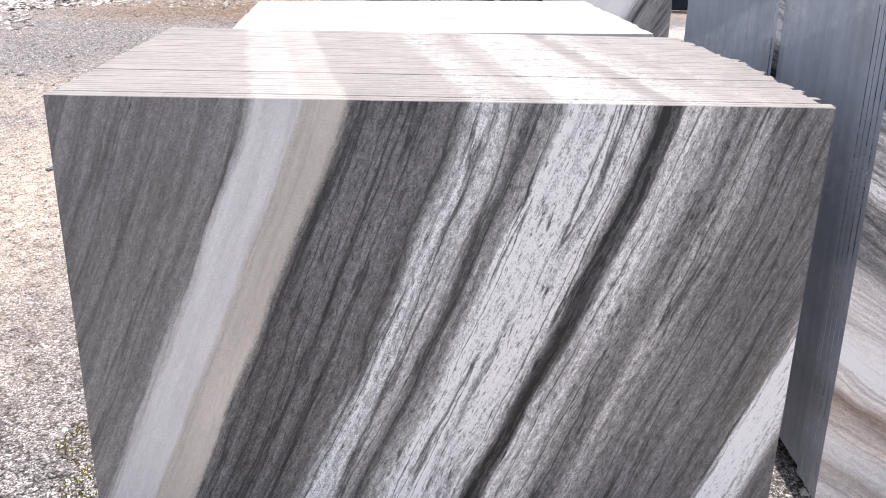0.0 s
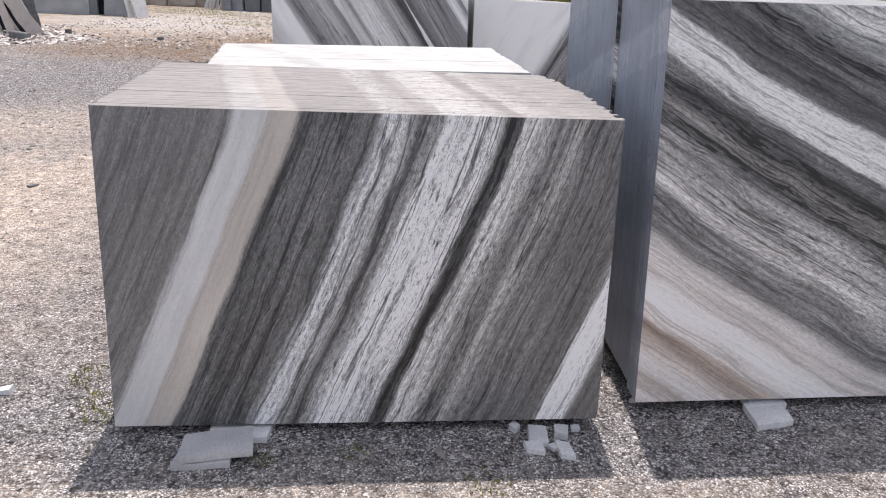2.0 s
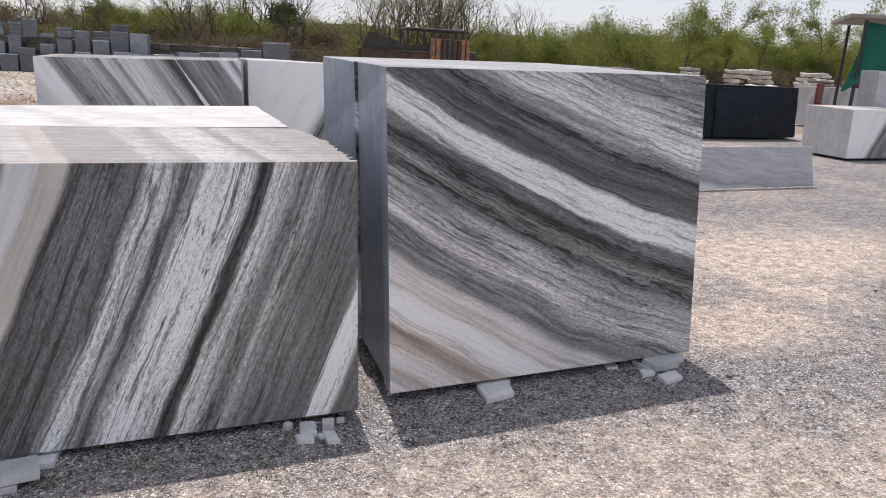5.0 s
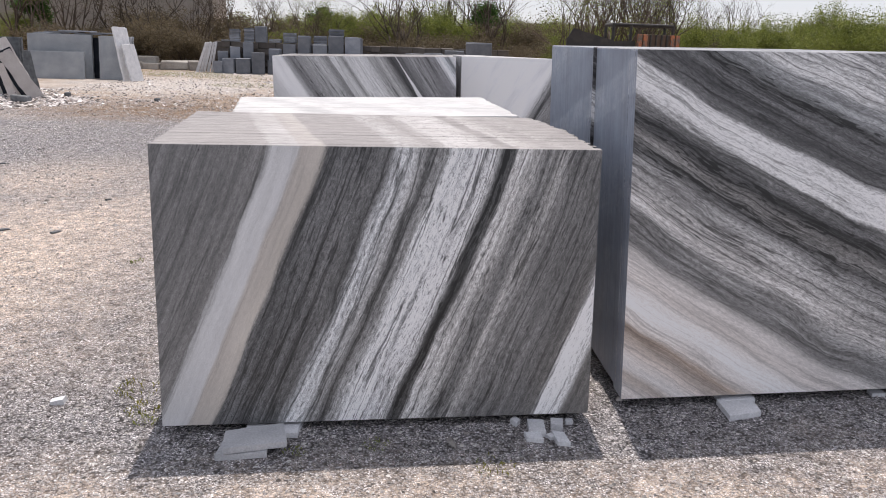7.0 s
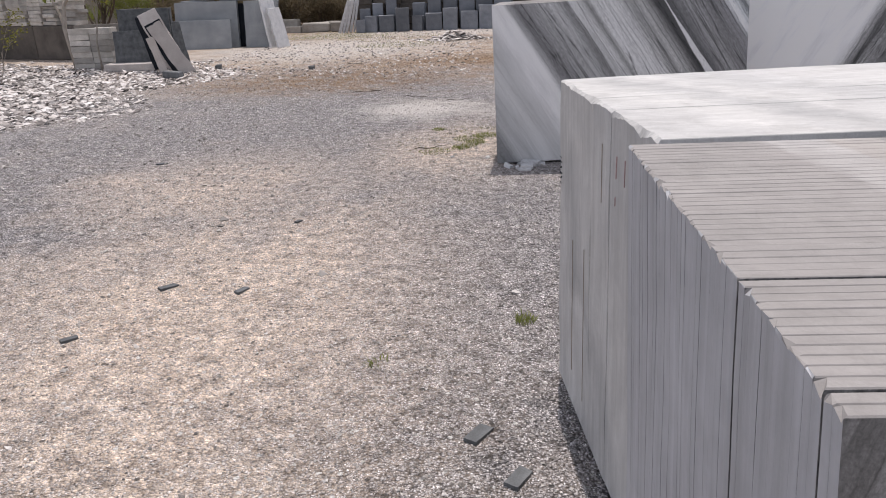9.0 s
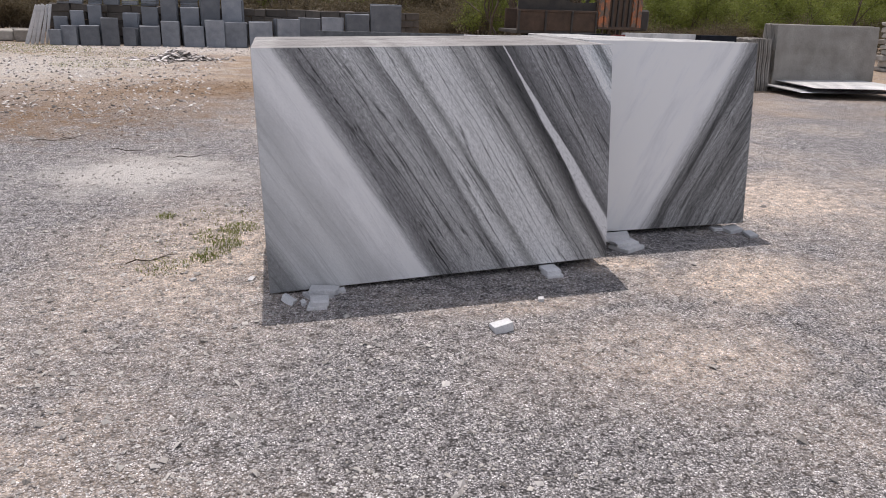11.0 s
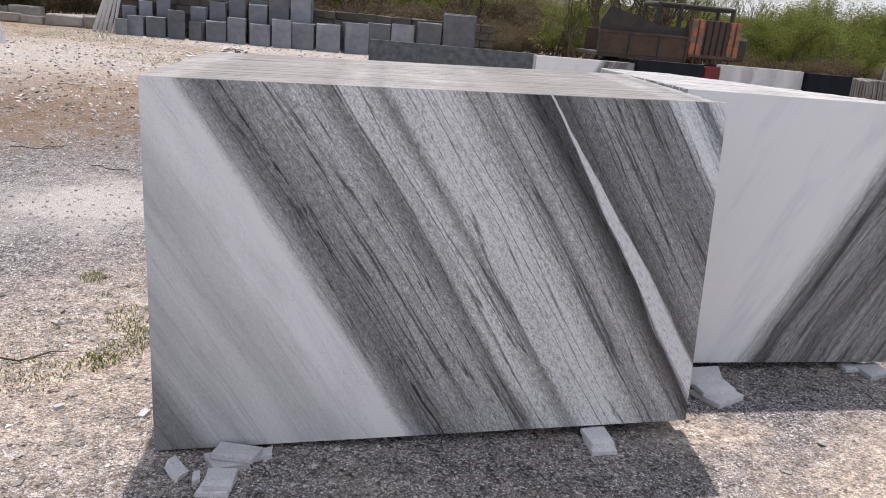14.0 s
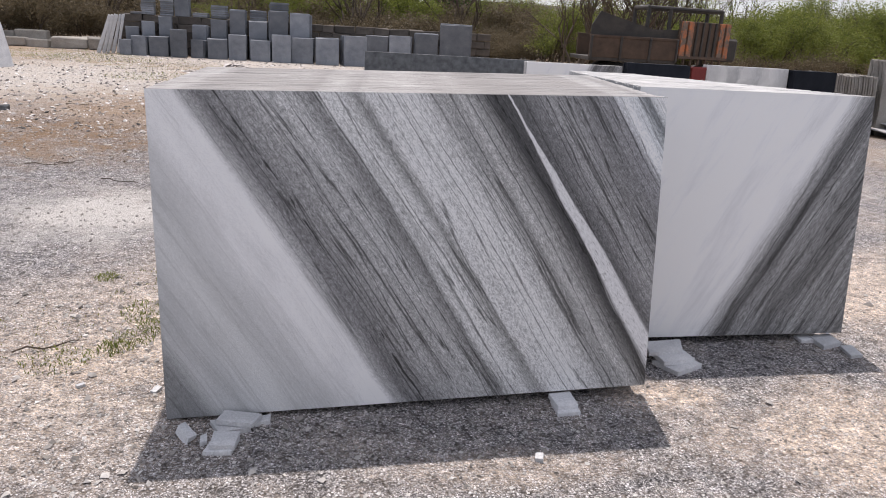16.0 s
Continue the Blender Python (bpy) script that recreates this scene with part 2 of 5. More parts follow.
MARBLE_SWOOP = marble("marble_swooping_bands", "h", {"s": 0.68, "ss": -0.117, "sh": -0.061}, -0.05, 2.35, [
    (-0.05, (0.33, 0.29, 0.265, 0.4)), (0.05, (0.36, 0.335, 0.32, 0.3)), (0.12, (0.27, 0.235, 0.21, 0.35)), (0.17, (0.37, 0.355, 0.345, 0.25)), (0.26, (0.30, 0.262, 0.238, 0.35)),
    (0.34, (0.24, 0.19, 0.155, 0.4)), (0.365, (0.345, 0.318, 0.30, 0.3)), (0.46, (0.395, 0.388, 0.384, 0.2)), (0.56, (0.335, 0.312, 0.298, 0.3)), (0.655, (0.32, 0.305, 0.297, 0.35)),
    (0.70, (0.14, 0.139, 0.139, 0.6)), (0.80, (0.165, 0.164, 0.164, 0.85)), (0.88, (0.285, 0.277, 0.272, 0.85)), (0.97, (0.225, 0.221, 0.219, 0.9)), (1.05, (0.205, 0.204, 0.204, 0.9)),
    (1.10, (0.085, 0.085, 0.087, 0.9)), (1.16, (0.15, 0.146, 0.143, 1.0)), (1.21, (0.045, 0.045, 0.047, 0.9)), (1.27, (0.11, 0.11, 0.113, 0.9)), (1.305, (0.15, 0.15, 0.15, 0.8)),
    (1.335, (0.385, 0.385, 0.387, 0.62)), (1.445, (0.39, 0.39, 0.392, 0.6)), (1.47, (0.10, 0.10, 0.103, 0.8)), (1.55, (0.07, 0.07, 0.073, 0.8)), (1.63, (0.11, 0.11, 0.114, 0.9)),
    (1.665, (0.04, 0.04, 0.04, 0.8)), (1.70, (0.15, 0.155, 0.16, 0.7)), (1.76, (0.21, 0.215, 0.22, 0.7)), (1.80, (0.33, 0.33, 0.33, 0.7)), (1.93, (0.29, 0.29, 0.29, 0.8)),
    (2.02, (0.17, 0.17, 0.17, 0.8)), (2.3, (0.16, 0.16, 0.16, 0.8)),
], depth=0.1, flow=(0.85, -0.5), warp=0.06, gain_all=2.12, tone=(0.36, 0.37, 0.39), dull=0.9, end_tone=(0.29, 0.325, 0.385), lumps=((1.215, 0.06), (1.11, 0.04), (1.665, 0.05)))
MARBLE_GREY = marble("marble_grey_bands", "s", {"h": 0.595, "hh": 0.024}, 0.0, 3.05, [
    (0.14, (0.15, 0.155, 0.16, 0.4)), (0.24, (0.25, 0.255, 0.26, 0.18)), (0.36, (0.275, 0.28, 0.285, 0.14)), (0.48, (0.305, 0.308, 0.31, 0.14)), (0.60, (0.28, 0.283, 0.286, 0.14)), (0.76, (0.35, 0.35, 0.354, 0.12)), (0.925, (0.39, 0.39, 0.394, 0.12)),
    (0.965, (0.24, 0.24, 0.245, 0.5)), (1.03, (0.13, 0.13, 0.135, 0.85)), (1.20, (0.20, 0.20, 0.203, 0.9)), (1.36, (0.26, 0.262, 0.265, 0.9)), (1.455, (0.14, 0.14, 0.142, 0.9)), (1.485, (0.29, 0.292, 0.295, 0.85)),
    (1.55, (0.34, 0.343, 0.345, 0.85)), (1.635, (0.18, 0.18, 0.18, 0.9)), (1.67, (0.33, 0.332, 0.335, 0.85)), (1.84, (0.37, 0.372, 0.375, 0.8)), (1.99, (0.19, 0.19, 0.19, 0.85)),
    (2.06, (0.27, 0.27, 0.27, 0.85)), (2.15, (0.13, 0.13, 0.13, 0.9)), (2.19, (0.05, 0.05, 0.053, 0.7)), (2.25, (0.07, 0.07, 0.073, 0.8)), (2.33, (0.11, 0.11, 0.115, 0.9)),
    (2.45, (0.20, 0.20, 0.205, 0.9)), (2.60, (0.14, 0.14, 0.145, 0.9)), (2.73, (0.17, 0.17, 0.18, 0.85)), (2.77, (0.40, 0.41, 0.425, 0.5)), (2.84, (0.30, 0.315, 0.33, 0.6)), (2.89, (0.10, 0.11, 0.12, 0.85)), (2.94, (0.40, 0.41, 0.42, 0.4)), (3.05, (0.42, 0.42, 0.43, 0.3)),
], depth=-0.2, flow=(-0.5, 0.86), warp=0.024, unit=0.971, gain_all=2.12, contrast=1.35, ragged=0.03, coarse=0.32, pepper=0.32, salt=0.24, fleck=0.7, lumps=((1.09, 0.012), (2.21, 0.016)), tone=(0.265, 0.252, 0.245), dull=0.86, wedge=(2.262, 0.062, 0.008))
MARBLE_HALF = marble("marble_white_and_grey", "s", {"h": -0.60}, -0.8, 1.5, [
    (-0.8, (0.45, 0.452, 0.46, 0.03)), (-0.25, (0.43, 0.432, 0.44, 0.04)), (0.0, (0.45, 0.452, 0.46, 0.03)), (0.25, (0.42, 0.422, 0.43, 0.04)), (0.42, (0.43, 0.432, 0.44, 0.05)), (0.50, (0.26, 0.26, 0.265, 0.6)), (0.58, (0.10, 0.10, 0.103, 0.8)), (0.68, (0.20, 0.20, 0.203, 0.9)), (0.86, (0.12, 0.12, 0.122, 0.9)), (1.0, (0.19, 0.19, 0.192, 0.9)), (1.5, (0.12, 0.12, 0.122, 0.8)),
], depth=0.15, flow=(0.45, 0.89), warp=0.05, ragged=0.05, gain_all=1.84)
MARBLE_WHITE = marble("white_marble", "s", {"h": -0.3}, -2, 3, [
    (-2, (0.62, 0.62, 0.61, 0.06)), (-0.3, (0.56, 0.56, 0.56, 0.1)), (0.05, (0.66, 0.655, 0.64, 0.06)), (0.22, (0.47, 0.475, 0.48, 0.14)), (0.34, (0.66, 0.655, 0.645, 0.06)), (0.55, (0.53, 0.535, 0.54, 0.12)), (0.8, (0.66, 0.655, 0.645, 0.05)), (1.1, (0.55, 0.555, 0.56, 0.1)), (1.4, (0.65, 0.65, 0.64, 0.08)), (1.9, (0.54, 0.54, 0.54, 0.1)), (3, (0.64, 0.64, 0.63, 0.05)),
], depth=0.6, flow=(0.3, 0.95), warp=0.45, gain_all=0.8, tone=(0.39, 0.393, 0.395), dull=0.5)
MARBLE_PALE = marble("pale_grey_marble", "h", {"s": 0.12}, -0.5, 2.5, [
    (-0.5, (0.30, 0.31, 0.33, 0.15)), (0.12, (0.36, 0.37, 0.39, 0.15)), (0.2, (0.22, 0.225, 0.24, 0.2)), (0.35, (0.27, 0.275, 0.29, 0.2)), (1.2, (0.30, 0.305, 0.32, 0.2)), (2.5, (0.3, 0.31, 0.32, 0.2)),
], depth=0.1, flow=(1, 0), warp=0.12)


def plain_stone(name, a, b, scale=3.0, rough=0.7, vary=0.25, bump=0.2):
    """Stone or dust: two tones in clouds, grain, and a tone of its own for each piece."""
    k = Nodes(name, rough)
    P = k.coords()
    n1 = k.noise(P, scale, 5.0, 0.6)
    n2 = k.noise(P, scale * 22, 3.0, 0.6)
    c = k.mix(k.span(n1, 0.3, 0.7), a, b)
    g = k.math("MULTIPLY", k.span(n2, 0.25, 0.75, 0.8, 1.2), k.span(k.rnd(), 0, 1, 1 - vary, 1 + vary))
    g = k.math("MULTIPLY", g, k.span(k.island(), 0, 1, 1 - vary * 0.6, 1 + vary * 0.6))
    n = k.t.nodes.new("ShaderNodeVectorMath")
    n.operation = "SCALE"
    k.put(n.inputs[0], c)
    k.put(n.inputs["Scale"], g)
    k.bump(n2, bump, 0.01)
    return k.done(n.outputs[0])


SLATE = plain_stone("blue_grey_stone", (0.125, 0.14, 0.165), (0.225, 0.24, 0.265), 2.5, 0.7, 0.38)
SLATE_LIGHT = plain_stone("pale_blue_grey_stone", (0.20, 0.22, 0.235), (0.31, 0.325, 0.34), 2.0, 0.7, 0.2)
SLATE_DARK = plain_stone("dark_stone_wall", (0.055, 0.048, 0.042), (0.125, 0.108, 0.094), 2.0, 0.9, 0.3, 0.5)
GRANITE_BLACK = plain_stone("black_granite", (0.009, 0.011, 0.017), (0.02, 0.024, 0.032), 4.0, 0.7, 0.2)
GRANITE_BLACK.node_tree.nodes["Principled BSDF"].inputs["Specular IOR Level"].default_value = 0.15
GRANITE_SPECK = plain_stone("dark_speckled_granite", (0.05, 0.055, 0.06), (0.15, 0.16, 0.17), 9.0, 0.6, 0.2)
OFFCUT = plain_stone("marble_offcut", (0.47, 0.48, 0.50), (0.66, 0.66, 0.67), 6.0, 0.6, 0.2)
STONE_CREAM = plain_stone("cream_stone", (0.33, 0.31, 0.285), (0.56, 0.535, 0.50), 3.0, 0.8, 0.35)
STONE_BROWN = plain_stone("weathered_brown_marble", (0.20, 0.185, 0.165), (0.36, 0.34, 0.31), 1.8, 0.8, 0.2)
RUST = plain_stone("rusted_steel", (0.055, 0.036, 0.026), (0.10, 0.065, 0.045), 5.0, 0.8, 0.15)
STEEL_DARK = plain_stone("dark_steel", (0.03, 0.028, 0.027), (0.06, 0.052, 0.045), 5.0, 0.7, 0.1)
BARK_PALE = plain_stone("pale_bark", (0.24, 0.21, 0.18), (0.36, 0.32, 0.28), 8.0, 0.9, 0.2)
STONE_PINKISH = plain_stone("pinkish_pale_stone", (0.44, 0.40, 0.38), (0.58, 0.55, 0.53), 4.0, 0.8, 0.2)
BARK = plain_stone("bark", (0.05, 0.036, 0.026), (0.11, 0.085, 0.062), 8.0, 0.9, 0.2)
RUBBER = plain_stone("tyre_rubber", (0.012, 0.012, 0.012), (0.03, 0.03, 0.03), 8.0, 0.8, 0.1)
RED_PAINT = plain_stone("dark_red_paint", (0.12, 0.012, 0.01), (0.2, 0.02, 0.016), 5.0, 0.5, 0.1)
RED_CHALK = plain_stone("faded_red_chalk", (0.36, 0.24, 0.235), (0.46, 0.36, 0.355), 40.0, 0.9, 0.1)
PLASTER = plain_stone("grubby_plaster", (0.27, 0.235, 0.20), (0.36, 0.32, 0.28), 1.0, 0.9, 0.05)


# ---- geometry helpers ----
def link(name, verts, faces, material, parent=None, label="", smooth=False):
    """One mesh object from vertices and faces, under a thing or alone."""
    me = bpy.data.meshes.new(name)
    me.from_pydata([tuple(v) for v in verts], [], faces)
    me.materials.append(material)
    if smooth:
        me.shade_smooth()
    ob = new(name, me)
    if parent:
        ob.parent = parent
    return tagged(ob, label)


def part(name, bm, material, parent=None, label="", smooth=False):
    me = bpy.data.meshes.new(name)
    bm.to_mesh(me)
    bm.free()
    me.materials.append(material)
    if smooth:
        me.shade_smooth()
    ob = new(name, me)
    if parent:
        ob.parent = parent
    return tagged(ob, label)


def thing(name, m, label, category, group="", kind=""):
    e = new(name)
    e.matrix_world = m
    return tagged(e, label, category, group, kind)


def chipped_box(w, d, h, rng, jitter=0.006, bevel=0.006, base=(0, 0, 0)):
    """A box whose corners are a little out of true and whose edges are worn."""
    bm = bmesh.new()
    bmesh.ops.create_cube(bm, size=1)
    for v in bm.verts:
        v.co = Vector((v.co.x * w, v.co.y * d, (v.co.z + 0.5) * h)) + Vector([rng.uniform(-jitter, jitter) for _ in range(3)]) + Vector(base)
    if bevel:
        bmesh.ops.bevel(bm, geom=bm.edges[:], offset=bevel, segments=1, affect="EDGES")
    return bm


def tube(path, radii, sides=6):
    """Vertices and faces of a tapered tube along a list of points."""
    vs, fs = [], []
    for i, (p, r) in enumerate(zip(path, radii)):
        d = (Vector(path[min(i + 1, len(path) - 1)]) - Vector(path[max(i - 1, 0)])).normalized()
        a = d.orthogonal().normalized()
        b = d.cross(a)
        for k in range(sides):
            q = 2 * math.pi * k / sides
            vs.append(Vector(p) + (a * math.cos(q) + b * math.sin(q)) * r)
    for i in range(len(path) - 1):
        for k in range(sides):
            k2 = (k + 1) % sides
            fs.append((i * sides + k, i * sides + k2, (i + 1) * sides + k2, (i + 1) * sides + k))
    fs.append(tuple(range(sides))[::-1])
    fs.append(tuple(range((len(path) - 1) * sides, len(path) * sides)))
    return vs, fs


def rod(name, a, b, r, material, parent, sides=8):
    vs, fs = tube([a, b], [r, r], sides)
    return link(name, vs, fs, material, parent)


def slab_mesh(x0, x1, y, th, z0, z1, rough, top_rough, seed, edge=0.0016, shear=0.0, chip=0.008, ends=None):
    """One upright slab in its stack's own frame: sawn faces, rough ends with broken upper corners, a tiny chamfer.
    A thick slab gets more rings, so that its broken edges run unevenly along it. ends: end shifts over the depth."""
    nz, nx = 10, 8
    rings = [y] + [y + edge + (th - 2 * edge) * i / max(1, round(th / 0.014)) for i in range(max(1, round(th / 0.014)) + 1)] + [y + th]
    nv = lambda a, q, s: noise.noise(Vector((a * 3.1, q * 2.3 + seed, s))) + 0.5 * noise.noise(Vector((a * 11.0, q * 9.0 + seed, s + 5)))
    vs, n = [], 0
    for k, q in enumerate(rings):
        a0, a1 = x0, x1
        if ends:
            a0, a1 = x0 + ends[0](q) - ends[0](y), x1 + ends[1](q) - ends[1](y)
        c = [chip * (0.12 + abs(noise.noise(Vector((q * (23.0 if th < 0.1 else 8.0), s, seed)))) * 1.6 + 0.5 * abs(noise.noise(Vector((q * 47.0, s, seed)))) + (3.0 if th < 0.1 else 0.35) * random.random() ** 6) for s in (1.5, 7.5, 13.5, 21.5)]
        inset = edge if k in (0, len(rings) - 1) else 0.0
        out = []
        for i in range(nx):
            out.append((a0 + (a1 - a0) * i / nx, z0))
        for i in range(nz + 1):
            z = z0 + (z1 - c[0] - z0) * i / nz
            out.append((a1 + rough * nv(z, q, 3.0), z))
        for i in range(nx + 1):
            x = a1 - c[1] + (a0 + c[2] - a1 + c[1]) * i / nx
            out.append((x, z1 + top_rough * random.uniform(-1, 1)))
        for i in range(nz):
            z = z1 - c[3] + (z0 - z1 + c[3]) * i / nz
            out.append((a0 + rough * nv(z, q, 9.0), z))
        cx, cz, n = (a0 + a1) / 2, (z0 + z1) / 2, len(out)
        vs += [(x - math.copysign(inset * 0.2, x - cx), q, z - math.copysign(inset, z - cz) + (q - y) * shear) for x, z in out]
    m = len(rings)
    fs = [tuple(range(n)), tuple(range((m - 1) * n, m * n))[::-1]]
    for k in range(m - 1):
        for i in range(n):
            j = (i + 1) % n
            fs.append((k * n + j, k * n + i, (k + 1) * n + i, (k + 1) * n + j))
    return vs, fs


def slab_stack(origin, yaw, lean, width, height, groups, material, label, left=None, right=None, rough=0.006, top=0.0015, group="", name="slab_stack", lift=None, roll=0.0, chip=0.008, jag=None, rise=0.0, flare=(0.0, 0.0), slope=False):
    """A stack of upright slabs that lean back a little. groups: (count, thickness, gap, space after).
    left, right: how far the ends lie from the front slab's, over the depth."""
    dusty = DUSTY.get(material.name)
    st = thing(name, pose(*origin, 0, 0, yaw) @ pose(0, 0, 0, 0, -roll) @ pose(0, 0, 0, -lean), label, "stone slabs", group)
    tl = math.tan(radians(lean))
    y, i = 0.0, 0
    for count, th, gap, after in groups:
        for _ in range(count):
            front = i == 0
            jl, jr = jag or (rough * 0.4, rough)
            x0 = (left(y) if left else 0.0) + (0 if front else random.uniform(-1, 1) * jl)
            x1 = width + (right(y) if right else 0.0) + (0 if front else random.uniform(-1.4, 1) * jr)
            dz = 0 if front else random.uniform(-1, 0.6) * top
            up = lift(y) if lift else 0.0
            vs, fs = slab_mesh(x0, x1, y, th, y * tl + random.uniform(0, 0.004) * (not front), height + y * tl + dz + up, rough * 0.3 if front else rough, 0.0004 if front else top * 0.5, 1.7 * y, edge=0.0016 if front or th > 0.1 else 0.0013, shear=tl + ((lift(y + 0.01) - up) * 100 if slope else 0.0), chip=0.002 if front and th < 0.1 else chip, ends=(left, right) if left and right and th > 0.1 else None)
            vs = [(p + (p - flare[0]) * flare[1] * s / height, q, s + p * rise * s / height) for p, q, s in vs]
            o = link("slab", vs, fs, material, st)
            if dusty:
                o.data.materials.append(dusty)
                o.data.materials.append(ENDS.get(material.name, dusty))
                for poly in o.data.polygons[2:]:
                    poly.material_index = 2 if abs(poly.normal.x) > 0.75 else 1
            y += th + gap * random.uniform(0.6, 1.4)
            i += 1
        y += after
    return st


def offcut(x, y, w, d, h, turn, rng, z=0.0, tilt=(0, 0), label="broken flat offcut of grey-white marble on the gravel", material=None, name="marble_offcut", skew=0.0):
    """A broken flat piece: an uneven four-sided plate with thickness and a broken rim. skew: how far its far side is shifted."""
    pts = []
    for a, b in ((-0.5, -0.5), (0.5, -0.5), (0.5, 0.5), (-0.5, 0.5)):
        pts.append((w * (a * rng.uniform(0.82, 1.04)) + d * b * skew, d * b * rng.uniform(0.82, 1.04)))
    n = 4
    mid = []
    for k in range(n):
        p, q = pts[k], pts[(k + 1) % n]
        mid.append(p)
        for f in (0.35, 0.7):
            mid.append((p[0] + (q[0] - p[0]) * f + rng.uniform(-1, 1) * 0.015 * w, p[1] + (q[1] - p[1]) * f + rng.uniform(-1, 1) * 0.015 * d))
    m = len(mid)
    vs = [(a * 0.99, b * 0.99, 0) for a, b in mid] + [(a * 1.0, b * 1.0, h * 0.5) for a, b in mid] + [(a * 0.99, b * 0.99, h) for a, b in mid]
    fs = [tuple(range(m))[::-1], tuple(range(2 * m, 3 * m))]
    for k in range(2):
        for i in range(m):
            j = (i + 1) % m
            fs.append((k * m + i, k * m + j, (k + 1) * m + j, (k + 1) * m + i))
    ob = link(name, vs, fs, material or OFFCUT)
    ob.matrix_world = pose(x, y, z, tilt[0], tilt[1], turn)
    return tagged(ob, label, "stone piece", "offcuts under the slabs")


# ---- ground ----
def ground_material():
    k = Nodes("gravel_ground", 0.9, 0.25)
    P = k.coords()
    x, y, z = k.split(P)

    def blob(cx, cy, rx, ry, soft=0.6):
        dx = k.math("DIVIDE", k.math("SUBTRACT", x, cx), rx)
        dy = k.math("DIVIDE", k.math("SUBTRACT", y, cy), ry)
        r = k.math("SQRT", k.math("ADD", k.math("MULTIPLY", dx, dx), k.math("MULTIPLY", dy, dy)))
        r = k.math("ADD", r, k.span(k.noise(P, 1.9, 9.0, 0.76), 0.28, 0.72, -0.8, 0.8))
        return k.span(r, 1.0 - soft, 1.0 + soft, 1.0, 0.0)

    # chips of stone at two sizes
    PW = k.noise(P, 40.0, 2.0, 0.5, 0.0, True)
    vm = k.t.nodes.new("ShaderNodeVectorMath")
    vm.operation = "MULTIPLY_ADD"
    k.put(vm.inputs[0], PW)
    vm.inputs[1].default_value = (0.012, 0.012, 0.0)
    k.put(vm.inputs[2], P)
    Q = vm.outputs[0]
    c1 = k.split(k.voronoi(Q, 100.0, "F1", "Color"))[0]
    d1 = k.voronoi(Q, 100.0)
    c2 = k.split(k.voronoi(Q, 205.0, "F1", "Color"))[1]
    d2 = k.voronoi(Q, 205.0)
    g1 = k.ramp(c1, [(0.0, (0.10, 0.096, 0.094)), (0.35, (0.24, 0.23, 0.225)), (0.7, (0.46, 0.44, 0.43)), (0.9, (0.66, 0.63, 0.61)), (1.0, (0.80, 0.77, 0.75))])[0]
    g2 = k.ramp(c2, [(0.0, (0.08, 0.077, 0.075)), (0.5, (0.30, 0.288, 0.28)), (0.85, (0.52, 0.50, 0.485)), (1.0, (0.76, 0.73, 0.71))])[0]
    # shade in the crevices between chips is mixed into their colour
    gravel = k.mix(k.span(k.noise(P, 22.0, 2.0), 0.45, 0.55), k.mix(k.span(d1, 0.4, 0.72, 0.0, 0.9), g1, (0.035, 0.032, 0.03)), k.mix(k.span(d2, 0.4, 0.72, 0.0, 0.85), g2, (0.04, 0.037, 0.034)))
    # sandy dust over the chips
    fine = k.noise(P, 90.0, 3.0, 0.7)
    sand = k.mix(k.noise(P, 3.0, 4.0, 0.6), (0.51, 0.395, 0.305), (0.67, 0.565, 0.48))
    cloud = k.math("ADD", k.math("MULTIPLY", k.noise(P, 0.5, 4.0, 0.6), 0.62), k.math("MULTIPLY", k.noise(P, 2.6, 8.0, 0.78), 0.38))
    dust = k.span(cloud, 0.47, 0.62, 0.0, 0.5)
    for b in ((-2.6, 4.2, 1.3, 2.0), (5.2, 3.9, 1.7, 0.8), (3.6, 2.4, 0.6, 0.4), (4.6, 2.9, 0.5, 0.3), (-1.7, 8.2, 0.8, 1.2), (-3.6, 6.9, 0.9, 1.1), (-4.4, 7.0, 0.5, 0.35), (3.9, 5.6, 0.9, 0.5), (0.4, 6.3, 0.7, 0.4), (1.6, 7.2, 0.6, 0.35), (3.1, 9.0, 1.1, 0.8), (5.1, 3.5, 1.5, 0.45), (3.4, 2.25, 0.45, 0.25), (0.0, 7.03, 0.5, 0.12), (0.95, 7.56, 0.3, 0.12)):
        dust = k.math("MAXIMUM", dust, k.math("MULTIPLY", blob(*b), 0.9))
    dust = k.math("MAXIMUM", dust, k.math("MULTIPLY", blob(0.6, 0.5, 5.0, 0.85, 0.3), 0.62))
    dust = k.math("MULTIPLY", dust, k.span(k.math("ADD", k.math("MULTIPLY", c2, 0.6), k.math("MULTIPLY", c1, 0.6)), 0.2, 1.0, 1.15, 0.25))
    # bare gravel; the last spot darkens the strip in the front stacks' shade
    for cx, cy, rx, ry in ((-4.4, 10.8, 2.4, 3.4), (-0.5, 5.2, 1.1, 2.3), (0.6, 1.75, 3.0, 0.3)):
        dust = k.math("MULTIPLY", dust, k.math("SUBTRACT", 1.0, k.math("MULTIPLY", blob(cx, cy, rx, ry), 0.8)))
    mottle = k.math("MULTIPLY", k.span(k.noise(P, 11.0, 7.0, 0.82), 0.32, 0.68, 0.32, 1.68), k.span(k.noise(P, 48.0, 3.0, 0.7), 0.3, 0.7, 0.68, 1.82))
    sc = k.t.nodes.new("ShaderNodeVectorMath")
    sc.operation = "SCALE"
